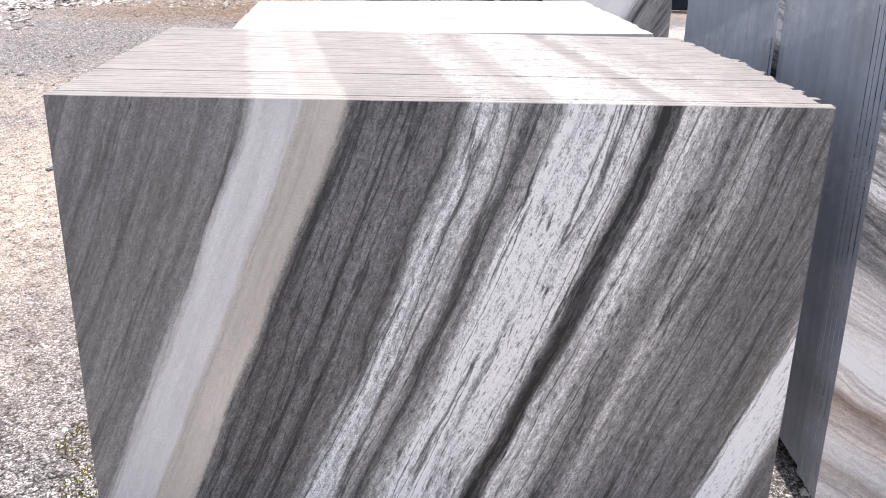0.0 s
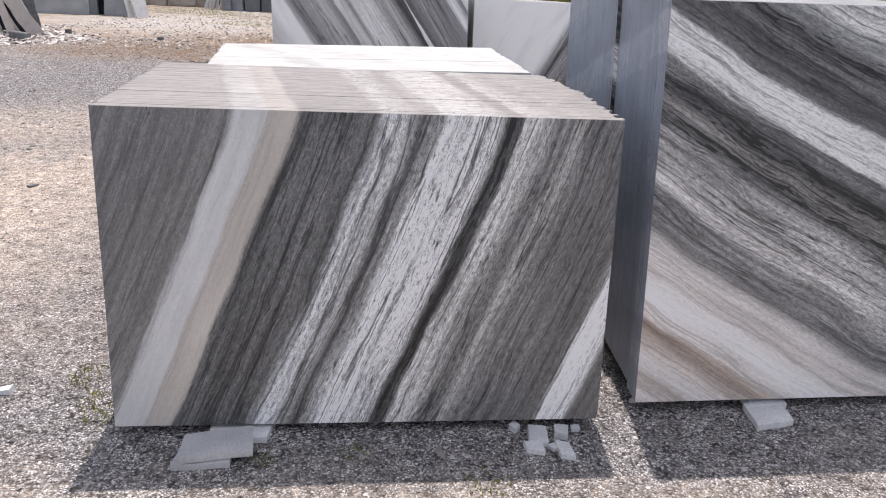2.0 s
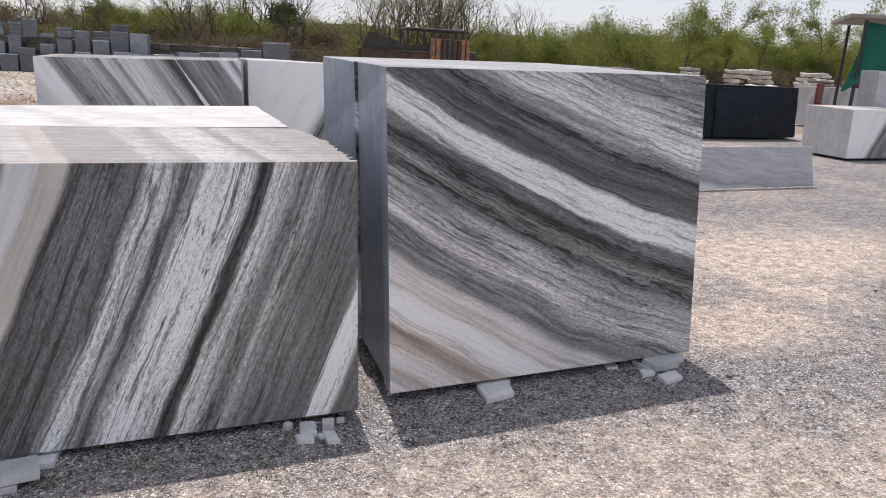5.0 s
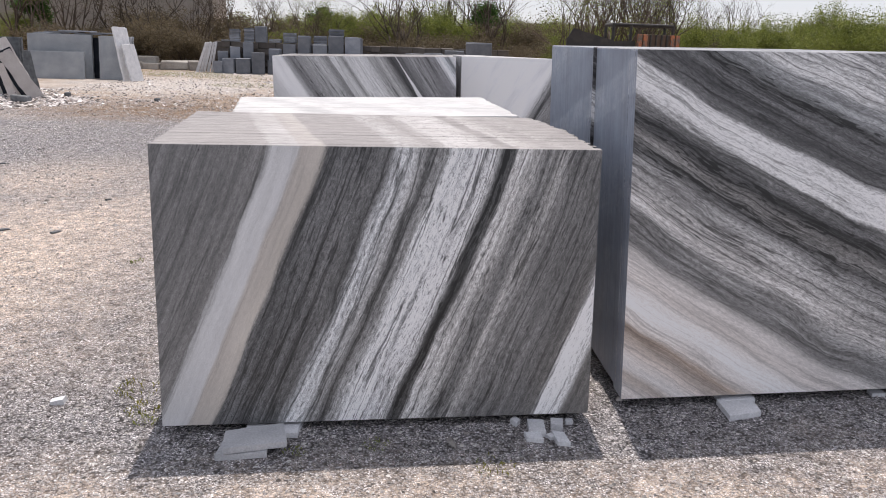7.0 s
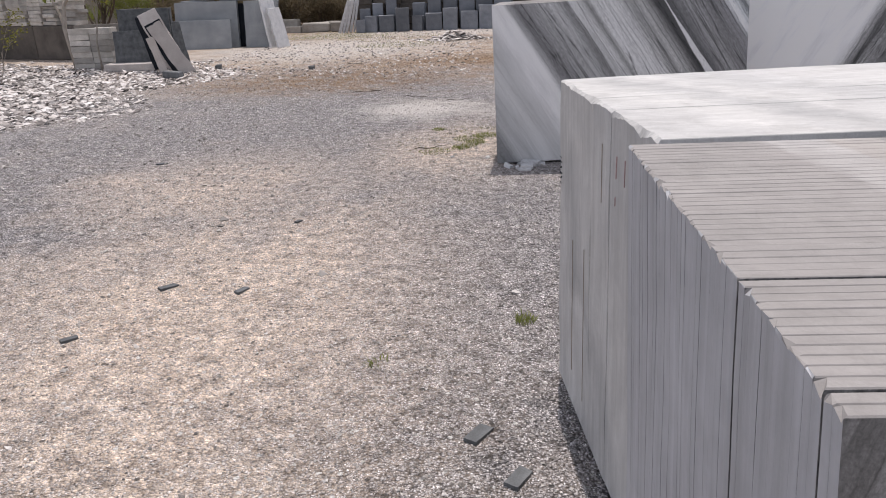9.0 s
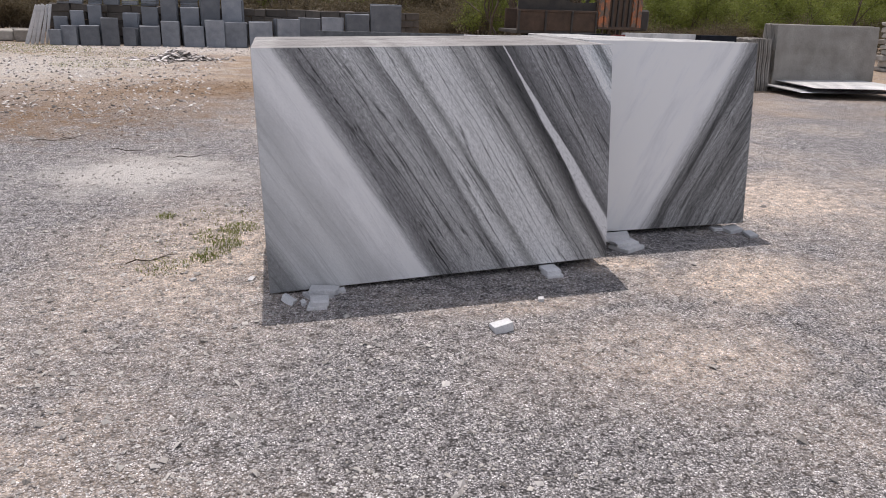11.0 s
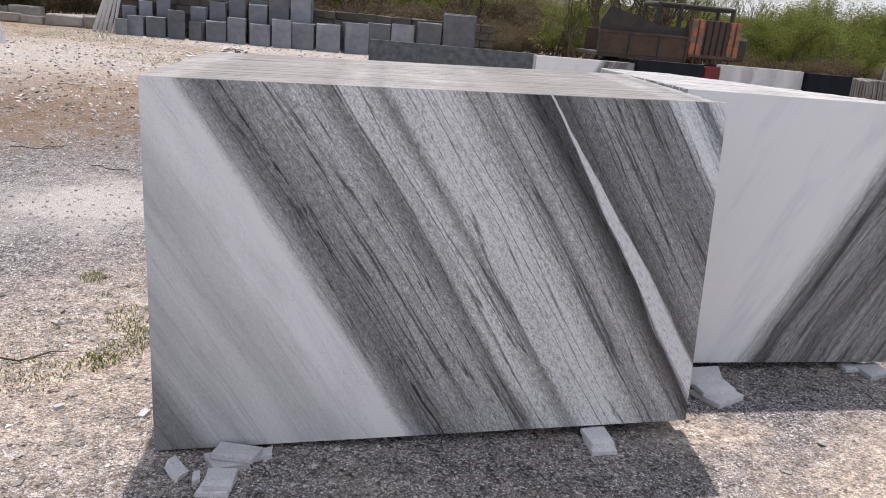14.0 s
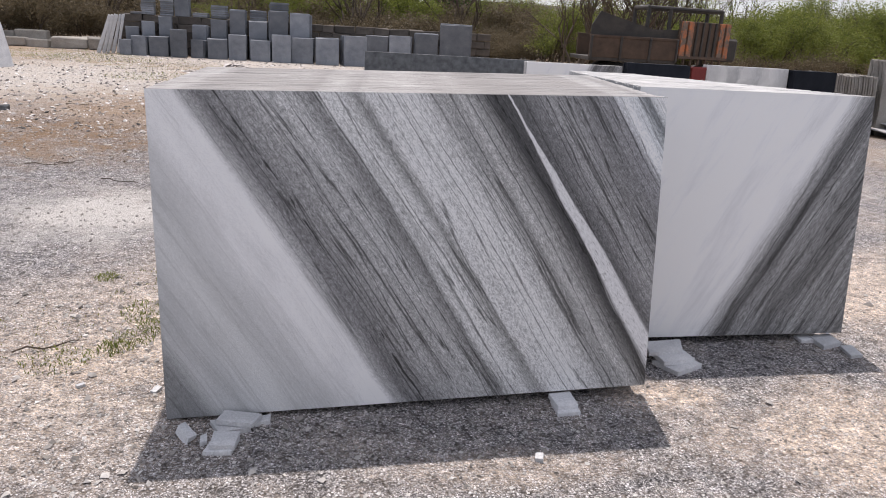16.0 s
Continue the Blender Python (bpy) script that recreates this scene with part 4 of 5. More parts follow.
# thin slabs lying on top of the far pair, and the dark stones between them
for k in range(5):
    o = part("flat_slab", chipped_box(rb.uniform(0.7, 1.5), 0.5, 0.035, rb, 0.006, 0.004), SLATE)
    o.matrix_world = pose(-11.2 + 0.42 * k, 24.25, 1.37 + 0.04 * (k % 3), 0, 0, rb.uniform(-6, 6))
    tagged(o, "thin stone slab lying on upright slabs", "stone slab", "thin top slabs")
wall2 = thing("wall_left", pose(-13.0, 20.6, 0, 0, 0, 158.5), "low dark plastered wall beside the rubble", "wall", kind="structure")
for k in range(9):
    part("wall_panel", chipped_box(1.78, 0.3, 0.92, rb, 0.012, 0.02, (0.9 + 1.8 * k, 0, 0)), SLATE_DARK, wall2)
rc = random.Random(9)
for k in range(24):
    n, w = rc.choice((5, 6, 7, 7, 8, 8, 9, 9, 10)), rc.uniform(0.6, 0.74)
    b = thing("block_pile", wall2.matrix_world @ pose(0.3 + 0.69 * k + rc.uniform(-0.08, 0.08), rc.uniform(-0.12, 0.05), 0.93, 0, 0, rc.uniform(-9, 9)), "pile of cream stone blocks on the wall", "stone blocks", "cream block piles")
    for i in range(n):
        part("stone", chipped_box(w * rc.uniform(0.8, 1.05), 0.3 + 0.1 * rc.random(), 0.094, rc, 0.012, 0.008, (rc.uniform(-0.06, 0.06), rc.uniform(-0.04, 0.04), i * 0.1)), STONE_CREAM, b)
house = thing("building", pose(-28, 44, 0, 0, 0, 4), "grubby plastered building with dark openings behind the scrub", "building")
part("wall", chipped_box(26.0, 5.0, 5.2, rc, 0.0, 0.03, (4, 2.5, 0)), PLASTER, house)
for k in range(3):
    part("doorway", chipped_box(2.2, 0.12, 3.0, rc, 0.0, 0.02, (-8.0 + 3.4 * k, -0.02, 0)), STEEL_DARK, house)
part("roof", chipped_box(26.6, 5.6, 0.25, rc, 0.0, 0.03, (4, 2.5, 5.2)), STONE_BROWN, house)
far_wall = thing("wall_far", pose(9, 68, 0, 0, 0, -2), "long grey boundary wall in the distance", "wall", kind="structure")
for k in range(13):
    part("wall_panel", chipped_box(2.96, 0.3, 3.4, rc, 0.01, 0.02, (3 * k, 0, 0)), STONE_BROWN, far_wall)


# ---- tipping trolley, shelter ----
def trolley():
    """A rusty tipping trolley with a raised flare board, an orange ribbed tail gate and a cab frame behind it."""
    rng = random.Random(21)
    t = thing("tipping_trolley", pose(6.15, 21.1, 0, 0, 0, 1), "rusty tipping trolley with a worn orange ribbed tail gate", "trailer")
    part("side_board", chipped_box(2.12, 0.06, 0.45, rng, 0.008, 0.008, (-0.07, 0, 1.03)), RUST, t)
    for x in (-1.1, -0.4, 0.3, 0.96):
        part("stake", chipped_box(0.05, 0.05, 0.5, rng, 0.004, 0.006, (x, -0.045, 1.0)), STEEL_DARK, t)
    part("rail", chipped_box(2.14, 0.09, 0.06, rng, 0.004, 0.008, (-0.07, -0.01, 1.46)), RUST, t)
    bm = bmesh.new()
    pts = [(-1.10, 1.49), (0.98, 1.49), (0.98, 1.72), (0.35, 1.70), (-0.92, 2.03), (-1.10, 1.72)]
    f = bm.faces.new([bm.verts.new((x, 0.05, z)) for x, z in pts])
    r = bmesh.ops.extrude_face_region(bm, geom=[f])
    bmesh.ops.translate(bm, verts=[v for v in r["geom"] if isinstance(v, bmesh.types.BMVert)], vec=(0, 0.04, 0))
    part("flare_board", bm, STEEL_DARK, t)
    part("far_board", chipped_box(2.05, 0.06, 0.5, rng, 0.008, 0.008, (0.05, 1.3, 1.03)), RUST, t)
    part("bed", chipped_box(2.1, 1.35, 0.08, rng, 0.008, 0.008, (-0.07, 0.66, 0.96)), STEEL_DARK, t)
    gate = part("tail_gate", chipped_box(1.62, 0.05, 0.78, rng, 0.008, 0.008), RUST, t, "rusty tail gate with worn orange ends")
    gate.matrix_local = pose(1.74, 0.26, 1.14, 0, 0, 20)
    for k in range(8):
        part("rib", chipped_box(0.15 if k in (0, 1, 6, 7) else 0.05, 0.05, 0.78, rng, 0.006, 0.006, (-0.72 + 0.206 * k, -0.045, 0)), ORANGE if k in (0, 1, 6, 7) else STEEL_DARK, gate)
    for k in range(6):
        part("hook", chipped_box(0.05, 0.045, 0.2, rng, 0.006, 0.006, (-0.6 + 0.24 * k, -0.03, -0.19)), RUST, gate)
    part("rail", chipped_box(1.62, 0.08, 0.07, rng, 0.006, 0.006, (0, -0.03, -0.05)), RUST, gate)
    for a, b in (((0.45, 0.6, 1.55), (0.45, 0.6, 2.19)), ((2.35, 0.7, 1.1), (2.35, 0.7, 2.19)), ((0.45, 0.6, 2.19), (2.35, 0.7, 2.19)), ((1.0, 0.62, 1.6), (1.0, 0.62, 2.19)), ((0.45, 1.4, 2.19), (2.35, 1.4, 2.19)), ((0.45, 0.6, 2.19), (0.45, 1.4, 2.19)), ((2.35, 0.7, 2.19), (2.35, 1.4, 2.19)), ((2.35, 1.4, 0.9), (2.35, 1.4, 2.19)), ((0.45, 1.4, 1.1), (0.45, 1.4, 2.19))):
        rod("cab_bar", a, b, 0.05, STEEL_DARK, t)
    part("cab_back", chipped_box(0.7, 0.05, 0.6, rng, 0.004, 0.01, (0.75, 1.42, 1.1)), STEEL_DARK, t)
    part("engine_box", chipped_box(0.5, 0.9, 0.55, rng, 0.015, 0.05, (2.55, 1.0, 1.05)), STEEL_DARK, t)
    for x, y in ((-0.3, 0.25), (-0.3, 1.1), (1.15, 0.5), (2.4, 0.45), (2.4, 1.45)):
        bm = bmesh.new()
        bmesh.ops.create_cone(bm, cap_ends=True, segments=24, radius1=0.47, radius2=0.47, depth=0.26)
        bmesh.ops.bevel(bm, geom=bm.edges[:], offset=0.05, segments=2, affect="EDGES")
        w = part("wheel", bm, RUBBER, t)
        w.matrix_local = pose(x, y, 0.47, 90)
        bm = bmesh.new()
        bmesh.ops.create_cone(bm, cap_ends=True, segments=16, radius1=0.22, radius2=0.18, depth=0.3)
        part("hub", bm, RUST, w)


k = Nodes("worn_orange_paint", 0.7)
P_ = k.coords()
ORANGE = k.done(k.mix(k.span(k.noise(P_, 6.0, 5.0, 0.65), 0.40, 0.56), (0.46, 0.15, 0.06), k.mix(k.noise(P_, 20.0), (0.07, 0.045, 0.032), (0.24, 0.19, 0.15))))
trolley()

k = Nodes("green_shade_cloth", 0.8)
CLOTH = k.done(k.mix(k.noise(k.coords(), 3.0, 4.0), (0.0, 0.085, 0.06), (0.004, 0.15, 0.105)))
sh = thing("shade_shelter", pose(16.75, 13.5, 0, 0, 0, -38), "open shelter of poles with torn green shade cloth", "shelter")
rs = random.Random(2)
for x, y in ((-0.45, 0), (3.0, 0), (-0.45, 2.6), (3.0, 2.6)):
    rod("pole", (x, y, 0), (x, y, 2.9), 0.045, STEEL_DARK, sh)
part("roof", chipped_box(4.6, 3.4, 0.09, rs, 0.01, 0.01, (1.4, 1.3, 2.93)), STONE_BROWN, sh)
vs, fs = [], []
NX, NZ = 30, 22
for i in range(NX + 1):
    for j in range(NZ + 1):
        u, w = i / NX, j / NZ
        low = 1.05 + 1.15 * min(1, abs(u - 0.02) * 2.6) - 0.5 * max(0, u - 0.55) * 2 + 0.1 * math.sin(17 * u)
        z = 2.85 - (2.85 - low) * w
        vs.append((-0.45 + 3.4 * u - 0.3 * w * w * (1 - u), 0.07 * math.sin(19 * u + 2.2 * w) + 0.04 * math.sin(41 * u) * w - 0.05, z - 0.05 * math.sin(3 * math.pi * u) ** 2 * (1 - w)))
for i in range(NX):
    for j in range(NZ):
        a = i * (NZ + 1) + j
        fs.append((a, a + NZ + 1, a + NZ + 2, a + 1))
link("shade_cloth", vs, fs, CLOTH, sh, "torn green shade cloth", smooth=True)
ch = thing("red_chair", pose(15.2, 13.4, 0, 0, 0, 25), "dark red plastic chair behind the slabs", "chair")
part("seat", chipped_box(0.45, 0.45, 0.05, rs, 0, 0.015, (0, 0, 0.75)), RED_PAINT, ch)
part("backrest", chipped_box(0.42, 0.05, 0.5, rs, 0, 0.02, (0, 0.2, 0.8)), RED_PAINT, ch)
for x in (-0.19, 0.19):
    for y in (-0.19, 0.19):
        rod("leg", (x, y, 0), (x, y, 0.76), 0.025, RED_PAINT, ch)

# piles of pale blocks beyond the black granite
rp = random.Random(17)
for px, py, wide in ((19.8, 21.8, 1.6), (21.3, 22.4, 1.8), (22.9, 21.6, 1.4), (18.2, 22.6, 1.2), (24.5, 22.5, 1.4)):
    b = thing("block_heap", pose(px, py, 0, 0, 0, rp.uniform(-15, 15)), "heap of pale rough stone blocks", "stone blocks", "pale block heaps")
    for i in range(9):
        for j in range(max(1, 4 - i // 3)):
            part("stone", chipped_box(wide / 4 * rp.uniform(0.55, 1.15), rp.uniform(0.3, 0.55), rp.uniform(0.09, 0.165), rp, 0.035, 0.02, (wide * (j / 3.4 - 0.4) + rp.uniform(-0.08, 0.08), rp.uniform(-0.1, 0.1), 0.168 * i)), STONE_CREAM, b)


# ---- plants ----
def leaf_material(name, a, b):
    k = Nodes(name, 0.6, 0.3)
    r = k.island()
    c = k.mix(r, a, b)
    big = k.noise(k.coords(), 1.6, 3.0, 0.6)
    c = k.mix(k.span(big, 0.35, 0.65, 0.0, 0.6), c, tuple(0.45 * q for q in a))
    tr = k.t.nodes.new("ShaderNodeBsdfTranslucent")
    k.put(tr.inputs[0], c)
    mx = k.t.nodes.new("ShaderNodeMixShader")
    mx.inputs[0].default_value = 0.45
    k.t.links.new(k.b.outputs[0], mx.inputs[1])
    k.t.links.new(tr.outputs[0], mx.inputs[2])
    k.t.links.new(mx.outputs[0], k.t.nodes["Material Output"].inputs[0])
    return k.done(c)


LEAF_LIGHT = leaf_material("thorn_leaves", (0.14, 0.18, 0.035), (0.31, 0.34, 0.08))
LEAF_DARK = leaf_material("dense_leaves", (0.045, 0.10, 0.02), (0.09, 0.17, 0.035))
LEAF_DRY = leaf_material("dry_leaves", (0.12, 0.095, 0.055), (0.23, 0.185, 0.12))
LEAF_YELLOW = leaf_material("yellowish_leaves", (0.15, 0.17, 0.03), (0.33, 0.29, 0.05))


def plant(name, label, seed, height, spread, stems, depth, leaf_mat, leaves, leaf_size, clump, trunk_r, droop=0.0, trunk_h=0.0, bark=None):
    """A branching plant: tapered stems and limbs as one mesh, its leaves in uneven clumps as another."""
    rng = random.Random(seed)
    vs, fs, tips = [], [], []

    def grow(p, d, length, r, level):
        path, radii, q, dd = [p], [r], p, d
        for i in range(4):
            dd = (dd + Vector((rng.uniform(-1, 1), rng.uniform(-1, 1), rng.uniform(-0.5, 0.6) - droop)) * 0.28).normalized()
            q = q + dd * length / 4
            path.append(q)
            radii.append(r * (1 - 0.5 * (i + 1) / 4))
            if level >= depth - 1:
                tips.append((q, 0.5 + 0.5 * (i + 1) / 4))
        a, b = tube(path, radii, 5 if level < 2 else 4)
        o = len(vs)
        vs.extend(a)
        fs.extend(tuple(o + j for j in f) for f in b)
        if level < depth:
            for i in range(rng.choice((2, 3, 3))):
                at = path[rng.choice((2, 3, 4))]
                nd = (dd + Vector((rng.uniform(-1, 1) * spread, rng.uniform(-1, 1) * spread, rng.uniform(-0.25, 0.7)))).normalized()
                grow(at, nd, length * rng.uniform(0.55, 0.85), r * 0.5, level + 1)

    for i in range(stems):
        a = rng.uniform(0, 6.28)
        d = Vector((math.cos(a) * spread * 0.6, math.sin(a) * spread * 0.6, 1)).normalized() if stems > 1 else Vector((rng.uniform(-0.1, 0.1), 0, 1)).normalized()
        base = Vector((math.cos(a) * 0.15, math.sin(a) * 0.15, -0.05)) if stems > 1 else Vector((0, 0, -0.05))
        grow(base, d, height * (0.42 if not trunk_h else trunk_h), trunk_r * rng.uniform(0.7, 1.1), 0)
    th = thing(name, pose(0, 0, 0), label, "plant")
    link("trunk", vs, fs, bark or BARK, th, smooth=True)
    if leaves:
        lv, lf = [], []
        for _ in range(leaves):
            c, s = rng.choice(tips)
            c = c + Vector((rng.gauss(0, clump), rng.gauss(0, clump), rng.gauss(0, clump * 0.6)))
            a = Vector((rng.uniform(-1, 1), rng.uniform(-1, 1), rng.uniform(-0.6, 0.6))).normalized()
            b = a.orthogonal().normalized()
            b = (b * math.cos(rng.uniform(0, 6.3)) + a.cross(b) * math.sin(rng.uniform(0, 6.3))).normalized()
            L, W = leaf_size * rng.uniform(0.6, 1.3), leaf_size * rng.uniform(0.2, 0.36)
            o = len(lv)
            lv.extend((c - a * L * 0.5, c + b * W, c + a * L * 0.5, c - b * W))
            lf.append((o, o + 1, o + 2, o + 3))
        link("crown", lv, lf, leaf_mat, th)
    return th


def scatter(protos, spots, rng, group):
    for i, (x, y, s) in enumerate(spots):
        p = protos[i % len(protos)]
        q = copy_thing(p, pose(x, y, 0, 0, 0, rng.uniform(0, 360)) @ Matrix.Diagonal((s, s, s * rng.uniform(0.85, 1.15), 1)))
        tagged(q, group=group)
    for p in protos:
        for o in (*p.children_recursive, p):
            bpy.data.objects.remove(o)


LEAF_WEED = leaf_material("weed_leaves", (0.17, 0.21, 0.055), (0.36, 0.38, 0.12))
rt = random.Random(31)
bushes = [plant("thorn_bush", "airy yellow-green thorn bush in dry scrub", 40 + i, 3.2, 1.0, 5, 3, LEAF_LIGHT, 12000, 0.068, 0.17, 0.05) for i in range(4)]
spots = []
for i in range(52):
    spots.append((rt.uniform(-4, 52), rt.uniform(38, 50), rt.uniform(0.8, 1.25)))
for i in range(30):
    spots.append((rt.uniform(15, 46), rt.uniform(29, 37), rt.uniform(0.7, 1.1)))
for i in range(9):
    spots.append((rt.uniform(-34, -3), rt.uniform(36, 46), rt.uniform(0.5, 0.85)))
for i in range(18):
    spots.append((rt.uniform(10, 75), rt.uniform(52, 62), rt.uniform(0.9, 1.35)))
for i in range(22):
    spots.append((rt.uniform(26, 72), rt.uniform(46, 60), rt.uniform(1.35, 1.75)))
for i in range(46):
    spots.append((-30 + 2.6 * i + rt.uniform(-1, 1), rt.uniform(66, 80), rt.uniform(1.1, 1.5)))
# the scrub stays low before the far wall
spots = [(x, y, min(s, 0.92) if 0.1 < x / y < 0.55 else s) for x, y, s in spots if not (0.1 < x / y < 0.6 and y > 50)]
spots += [(-5.2, 37.5, 0.85), (-3.6, 38.5, 0.9), (-2.2, 37.0, 0.8), (-0.8, 38.0, 0.9), (1.2, 39.0, 0.85), (2.6, 37.5, 0.8), (7.2, 31.5, 0.8), (9.0, 32.5, 0.9), (11.0, 31.0, 0.85), (13.0, 32.0, 0.95), (15.0, 30.5, 0.9)] + [(5.5 + 1.5 * i + rt.uniform(-0.5, 0.5), rt.uniform(46, 50), rt.uniform(0.95, 1.15)) for i in range(9)]
scatter(bushes, spots, rt, "thorn bushes")
scrub = [plant("dry_scrub", "low brown dry scrub with bare twigs", 60 + i, 1.7, 1.0, 7, 3, LEAF_DRY, 4200, 0.07, 0.17, 0.022) for i in range(3)]
scatter(scrub, [(-16 + 0.42 * i + rt.uniform(-0.5, 0.5), rt.uniform(32.4, 37.5), rt.uniform(0.7, 1.25)) for i in range(96)] + [(rt.uniform(-18, 13), rt.uniform(37, 45), rt.uniform(1.2, 1.7)) for i in range(36)] + [(rt.uniform(11, 34), rt.uniform(25, 31), rt.uniform(0.6, 1.0)) for i in range(34)], rt, "dry scrub")
dense = [plant("green_tree", "small tree with a dense dark green crown", 70 + i, 4.2, 0.7, 1, 4, LEAF_DARK, 7500, 0.17, 0.24, 0.09, 0.0, 0.45) for i in range(2)]
scatter(dense, [(-5.6, 43, 0.85), (4.4, 44, 0.9), (30, 55, 1.0), (-19, 42, 0.8)], rt, "dense green trees")
bare = [plant("bare_tree", "nearly bare dark tree with many spreading limbs", 80 + i, 5.2, 0.75, 6 - i, 4, LEAF_DRY if i == 0 else LEAF_LIGHT, 500 + 1500 * i, 0.06, 0.16, 0.075, 0.0, 0.4) for i in range(2)]
scatter(bare, [(0.5, 34.4, 1.0), (10.4, 35.5, 1.1), (-15.2, 34.5, 1.0), (13.6, 35.6, 1.1), (-9.5, 37.0, 0.9), (11.6, 34.0, 0.9), (-6.8, 38.5, 1.0), (20.5, 33.0, 0.8), (-12.5, 36.5, 1.1), (-18.0, 37.0, 1.15), (-21.5, 36.0, 1.0), (-4.0, 36.0, 0.9), (16.5, 37.0, 0.9), (6.6, 27.0, 1.0), (8.2, 28.4, 1.15), (9.6, 27.4, 0.95), (10.6, 29.6, 1.1), (2.6, 41.0, 1.2), (5.2, 38.5, 1.1)], rt, "bare trees")
yellow = [plant("slender_tree", "slender young tree with yellowish tufts", 95, 3.6, 0.5, 1, 3, LEAF_LIGHT, 6000, 0.085, 0.2, 0.05, 0.12, 0.7)]
scatter(yellow, [(25.5, 30.0, 0.95), (28.0, 31.0, 1.05), (30.0, 29.0, 1.0), (31.5, 32.5, 0.95), (22.5, 29.5, 0.9), (34.0, 30.0, 1.1)], rt, "slender trees")
sapling = [plant("sapling", "thin pale sapling growing out of the rubble", 99 + i, 2.0, 0.5, 1, 3, LEAF_YELLOW, 420 - 300 * i, 0.11, 0.13, 0.03 + 0.018 * i, 0.0, 0.75, BARK_PALE) for i in range(2)]
scatter(sapling, [(-10.55, 17.2, 1.1), (-11.55, 17.85, 1.45), (-11.3, 14.8, 0.45)], rt, "saplings")


# ---- weeds, twigs, loose stone ----
def tuft(name, x, y, r, h, n, mat, label, seed):
    rng = random.Random(seed)
    vs, fs = [], []
    for _ in range(n):
        a, d = rng.uniform(0, 6.283), r * math.sqrt(rng.random())
        bx, by = math.cos(a) * d, math.sin(a) * d
        t = rng.uniform(0, 6.283)
        hh = h * rng.uniform(0.4, 1.1)
        w = Vector((math.cos(t), math.sin(t), 0)) * 0.0017
        lean = Vector((rng.gauss(0, 0.5), rng.gauss(0, 0.5), 0)) * hh
        p, m, e = Vector((bx, by, 0)), Vector((bx, by, hh * 0.6)) + lean * 0.4, Vector((bx, by, hh * 0.95)) + lean
        o = len(vs)
        vs.extend((p - w, p + w, m + w * 1.6, m - w * 1.6, e))
        fs.extend(((o, o + 1, o + 2, o + 3), (o + 3, o + 2, o + 4)))
    ob = link(name, vs, fs, mat)
    ob.matrix_world = pose(x, y, 0)
    tagged(ob, label, "weeds", "weed tufts", "stuff")


for i, (x, y, r, h, n, g) in enumerate(((-1.05, 4.27, 0.05, 0.05, 60, 1), (-1.98, 9.10, 0.07, 0.025, 110, 1), (-1.60, 8.56, 0.16, 0.022, 260, 1), (-1.45, 8.72, 0.14, 0.026, 240, 1), (-1.62, 8.20, 0.12, 0.028, 150, 1), (-1.88, 7.98, 0.16, 0.02, 170, 1), (-1.66, 8.10, 0.09, 0.028, 120, 1), (-1.52, 8.36, 0.10, 0.03, 150, 1),
                                       (-1.6, 9.0, 0.35, 0.018, 220, 0), (-1.95, 8.3, 0.4, 0.016, 160, 0), (-1.66, 3.86, 0.05, 0.03, 30, 1), (-1.0, 1.98, 0.10, 0.03, 60, 0), (-0.93, 1.80, 0.07, 0.02, 60, 0), (-0.88, 1.70, 0.05, 0.018, 40, 1),
                                       (0.05, 1.52, 0.06, 0.012, 40, 1), (-0.25, 1.47, 0.05, 0.012, 40, 1), (0.5, 1.37, 0.08, 0.02, 40, 0), (-4.6, 22.5, 1.2, 0.05, 900, 1), (-9.0, 28.5, 2.2, 0.06, 1600, 1), (-5.5, 26.2, 2.0, 0.05, 1200, 1), (-7.5, 27.5, 1.8, 0.06, 1200, 1))):
    tuft("weed_tuft", x, y, r, h, n, LEAF_WEED if g else LEAF_YELLOW, "small green weeds in the gravel" if g else "dry straw-coloured weeds in the gravel", 300 + i)
for x, y, L, turn in ((-1.96, 8.12, 0.32, 25), (-3.45, 12.37, 0.45, 5), (-3.3, 12.5, 0.3, 40), (-2.6, 11.7, 0.4, -20), (-1.95, 11.3, 0.35, 15), (-4.6, 17.1, 0.5, 8)):
    pts = [Vector((-L / 2 + L * i / 5, 0.02 * math.sin(2.2 * i), 0.012 + 0.008 * math.sin(1.7 * i))) for i in range(6)]
    a, b = tube(pts, [0.004, 0.005, 0.0045, 0.004, 0.003, 0.0015], 6)
    o = link("twig", a, b, BARK)
    o.matrix_world = pose(x, y, 0, 0, 0, turn)
    tagged(o, "dry brown twig lying on the gravel", "twig", "twigs")


for x, y, c, turn, lab in ((-14.3, 17.5, (0.75, 0.68, 0.03), 20, "crumpled yellow plastic scrap on the rubble"), (-13.95, 17.35, (0.03, 0.09, 0.42), 70, "crumpled blue plastic scrap on the rubble")):
    k = Nodes("scrap_plastic", 0.5)
    mat = k.done(k.mix(k.noise(k.coords(), 9.0), c, tuple(0.6 * q for q in c)))
    vs = [(0.06 * i - 0.18 + 0.02 * math.sin(7 * j), 0.05 * j - 0.13, 0.09 + 0.06 * math.sin(2.3 * i + 1.7 * j) * math.cos(1.9 * j)) for i in range(7) for j in range(6)]
    fs = [(6 * i + j, 6 * i + j + 6, 6 * i + j + 7, 6 * i + j + 1) for i in range(6) for j in range(5)]
    o = link("plastic_scrap", vs, fs, mat)
    o.matrix_world = pose(x, y, 0.0, 0, 0, turn)
    tagged(o, lab, "litter", "plastic scraps")


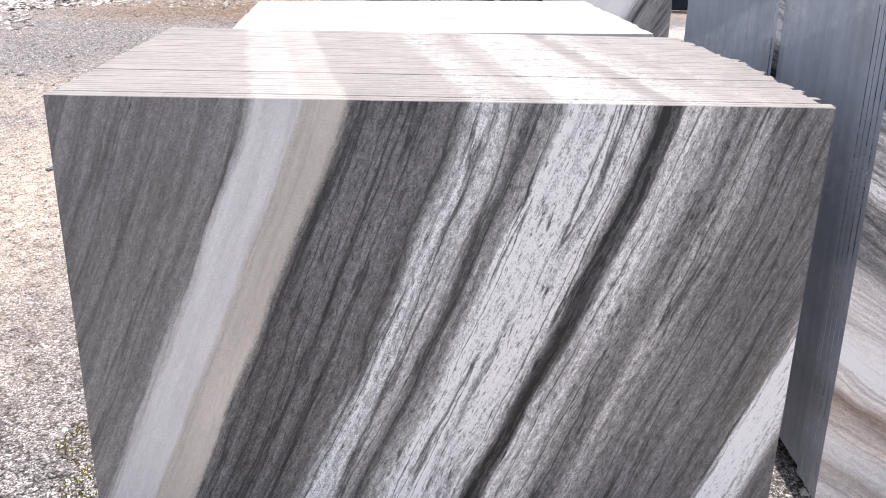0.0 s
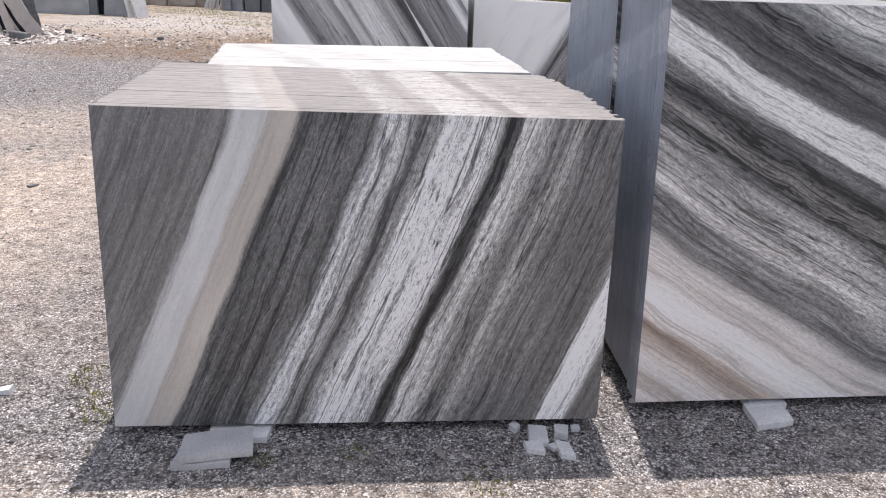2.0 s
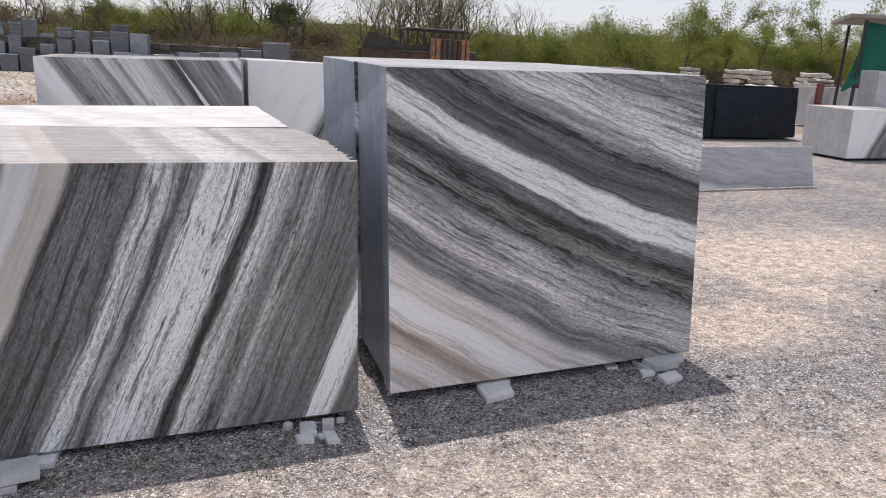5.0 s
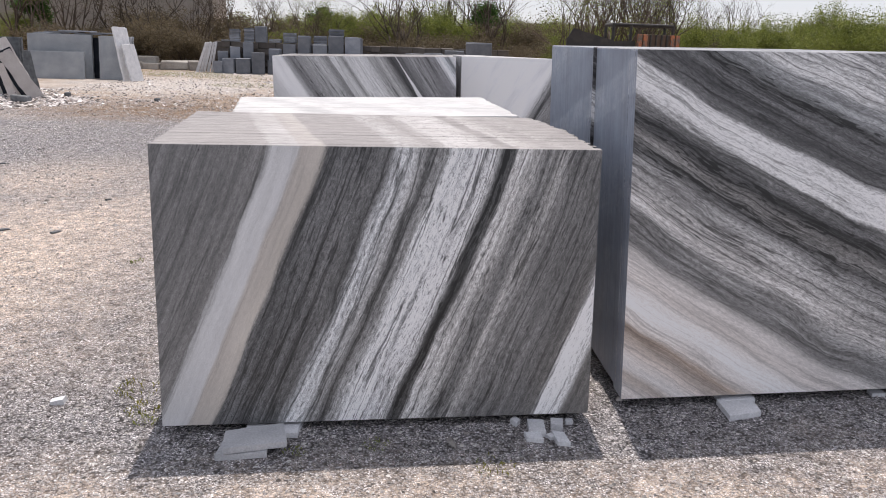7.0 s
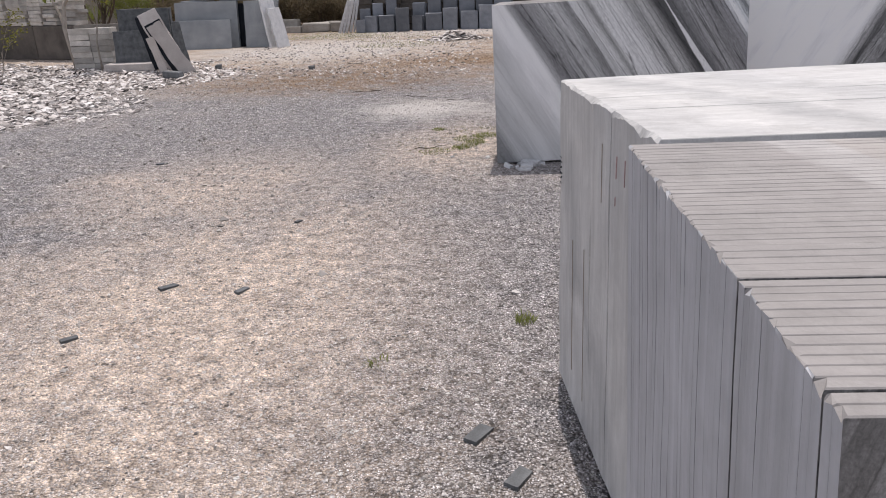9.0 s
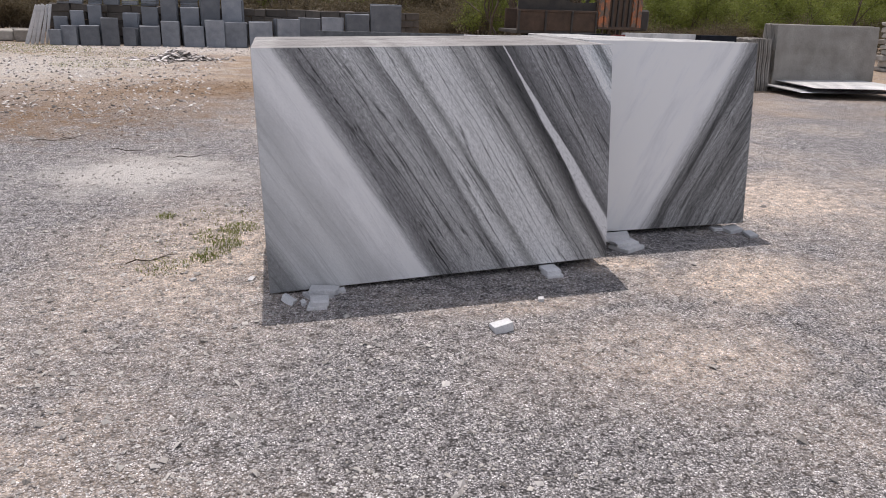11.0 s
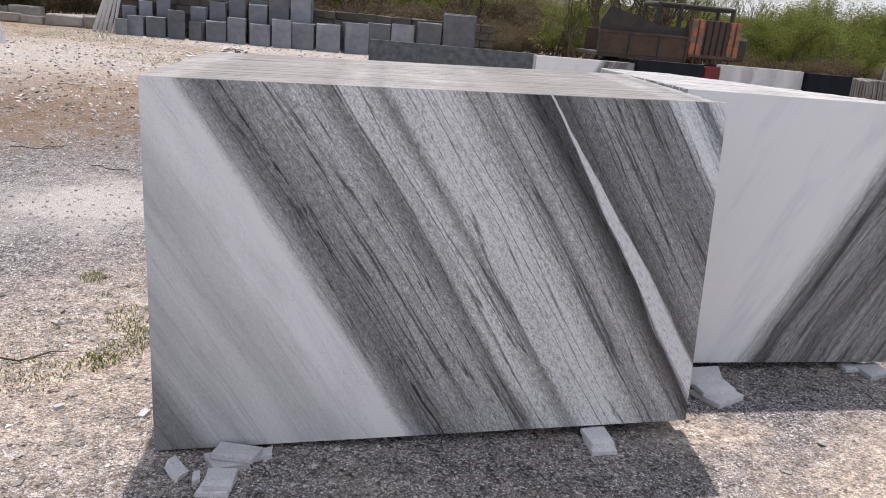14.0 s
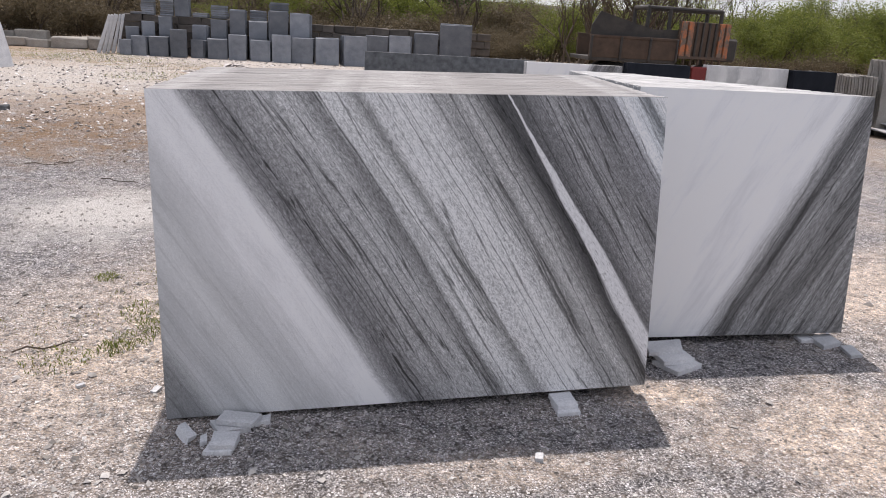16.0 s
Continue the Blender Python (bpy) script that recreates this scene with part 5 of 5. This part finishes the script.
def stones(name, spots, mat, label, seed, flat=0.6, heights=None):
    """Many loose stones as one mesh: uneven eight-faced lumps."""
    rng = np.random.default_rng(seed)
    n = len(spots)
    base = np.array([(1, 0, 0), (0, 1, 0), (-1, 0, 0), (0, -1, 0), (0, 0, 1), (0, 0, -1)], float)
    tri = np.array([(0, 1, 4), (1, 2, 4), (2, 3, 4), (3, 0, 4), (1, 0, 5), (2, 1, 5), (3, 2, 5), (0, 3, 5)])
    P = base[None] * rng.uniform(0.6, 1.25, (n, 6, 1)) + rng.normal(0, 0.16, (n, 6, 3))
    P *= spots[:, None, 2:3]
    P[:, :, 2] *= flat
    ang = rng.uniform(0, 6.283, n)
    c, s = np.cos(ang)[:, None], np.sin(ang)[:, None]
    x, y = P[:, :, 0] * c - P[:, :, 1] * s, P[:, :, 0] * s + P[:, :, 1] * c
    tilt = rng.normal(0, 0.35, n)[:, None]
    z = P[:, :, 2] + x * tilt
    V = np.stack((x + spots[:, None, 0], y + spots[:, None, 1], z + spots[:, None, 2] * flat * 0.35), 2).reshape(-1, 3)
    if heights is not None:
        V[:, 2] += np.repeat(heights, 6)
    F = (tri[None] + 6 * np.arange(n)[:, None, None]).reshape(-1, 3)
    ob = link(name, V.tolist(), F.tolist(), mat)
    return tagged(ob, label, "stones", kind="stuff")


k = Nodes("gravel_chips", 0.85, 0.3)
GRAVEL = k.done(k.mix(k.span(k.noise(k.coords(), 150.0, 2.0), 0.3, 0.7, 0.0, 0.35), k.ramp(k.island(), [(0.0, (0.13, 0.127, 0.125)), (0.3, (0.28, 0.27, 0.265)), (0.65, (0.46, 0.445, 0.43)), (0.9, (0.58, 0.56, 0.55)), (1.0, (0.74, 0.72, 0.71))])[0], (0.5, 0.43, 0.36)))
k = Nodes("marble_rubble", 0.8, 0.3)
RUBBLE = k.done(k.ramp(k.island(), [(0.0, (0.06, 0.057, 0.055)), (0.25, (0.22, 0.20, 0.19)), (0.5, (0.46, 0.42, 0.40)), (0.8, (0.66, 0.62, 0.60)), (1.0, (0.8, 0.78, 0.77))])[0])
gr = np.random.default_rng(8)


def spread(n, x0, x1, y0, y1, lo, hi, skew=2.0):
    return np.stack((gr.uniform(x0, x1, n), gr.uniform(y0, y1, n), lo + (hi - lo) * gr.random(n) ** skew), 1)


stones("gravel_stones", np.concatenate((spread(30000, -4.0, 4.2, 0.9, 5.0, 0.003, 0.009), spread(22000, -4.2, 3.6, 5.0, 8.6, 0.003, 0.010), spread(14000, -6.5, 7.5, 0.9, 13.0, 0.005, 0.013), spread(260, -6.0, 7.0, 0.9, 16.0, 0.015, 0.035), spread(9000, -8.0, -0.4, 5.5, 15.0, 0.008, 0.022, 2.5))), GRAVEL, "grey gravel chips strewn over the yard", 1)
stones("marble_crumbs", spread(420, -5.5, 5.5, 0.9, 12.0, 0.005, 0.015), RUBBLE, "pale crumbs of marble in the gravel", 6, 0.5)
heap = np.concatenate((spread(26000, -16, -6.0, 8.8, 19.0, 0.018, 0.085, 2.6), spread(3500, -24, -14, 9.0, 20.0, 0.03, 0.12, 2.0)))
edge = -6.6 - 0.5 * np.maximum(0, 13 - heap[:, 1]) * 0.3 + 0.7 * np.sin(heap[:, 1] * 1.3) - np.maximum(0, heap[:, 1] - 14) * 0.25
heap = heap[heap[:, 0] < edge - gr.exponential(0.6, len(heap))]
stones("marble_rubble", heap, RUBBLE, "pale marble rubble spread beside the track", 2, 0.32)
pile = np.stack((gr.normal(-3.1, 0.5, 420), gr.normal(24.1, 0.25, 420), 0.04 + 0.11 * gr.random(420) ** 2), 1)
stones("shard_heap", pile, RUBBLE, "low heap of flat stone shards before the tile row", 9, 0.28, 0.26 * np.exp(-((pile[:, 0] + 3.1) / 0.6) ** 2 - ((pile[:, 1] - 24.1) / 0.35) ** 2) * gr.random(420))
scraps = np.concatenate((spread(1800, -7.4, -2.4, 12.6, 16.4, 0.007, 0.026, 3.0), spread(1500, -5, 2.0, 16.4, 19.0, 0.008, 0.03, 3.0)))
k = Nodes("dirt_scraps", 0.9, 0.2)
SCRAPS = k.done(k.ramp(k.island(), [(0.0, (0.04, 0.03, 0.025)), (0.5, (0.16, 0.115, 0.08)), (0.8, (0.34, 0.26, 0.19)), (1.0, (0.6, 0.55, 0.5))])[0])
stones("dirt_scraps", scraps, SCRAPS, "brown scraps and small stones in the dirt", 12, 0.4)
stones("far_rubble", np.concatenate((spread(1100, -9, 4, 25.5, 29.6, 0.02, 0.05), spread(2600, -8.8, -2, 14.5, 25, 0.015, 0.05))), RUBBLE, "chips of marble scattered before the tile row", 3, 0.5)
stones("rubble_heap", spread(240, 5.0, 8.0, 30.5, 32.5, 0.12, 0.32), STONE_BROWN, "heap of rough boulders before the scrub", 4, 0.9)
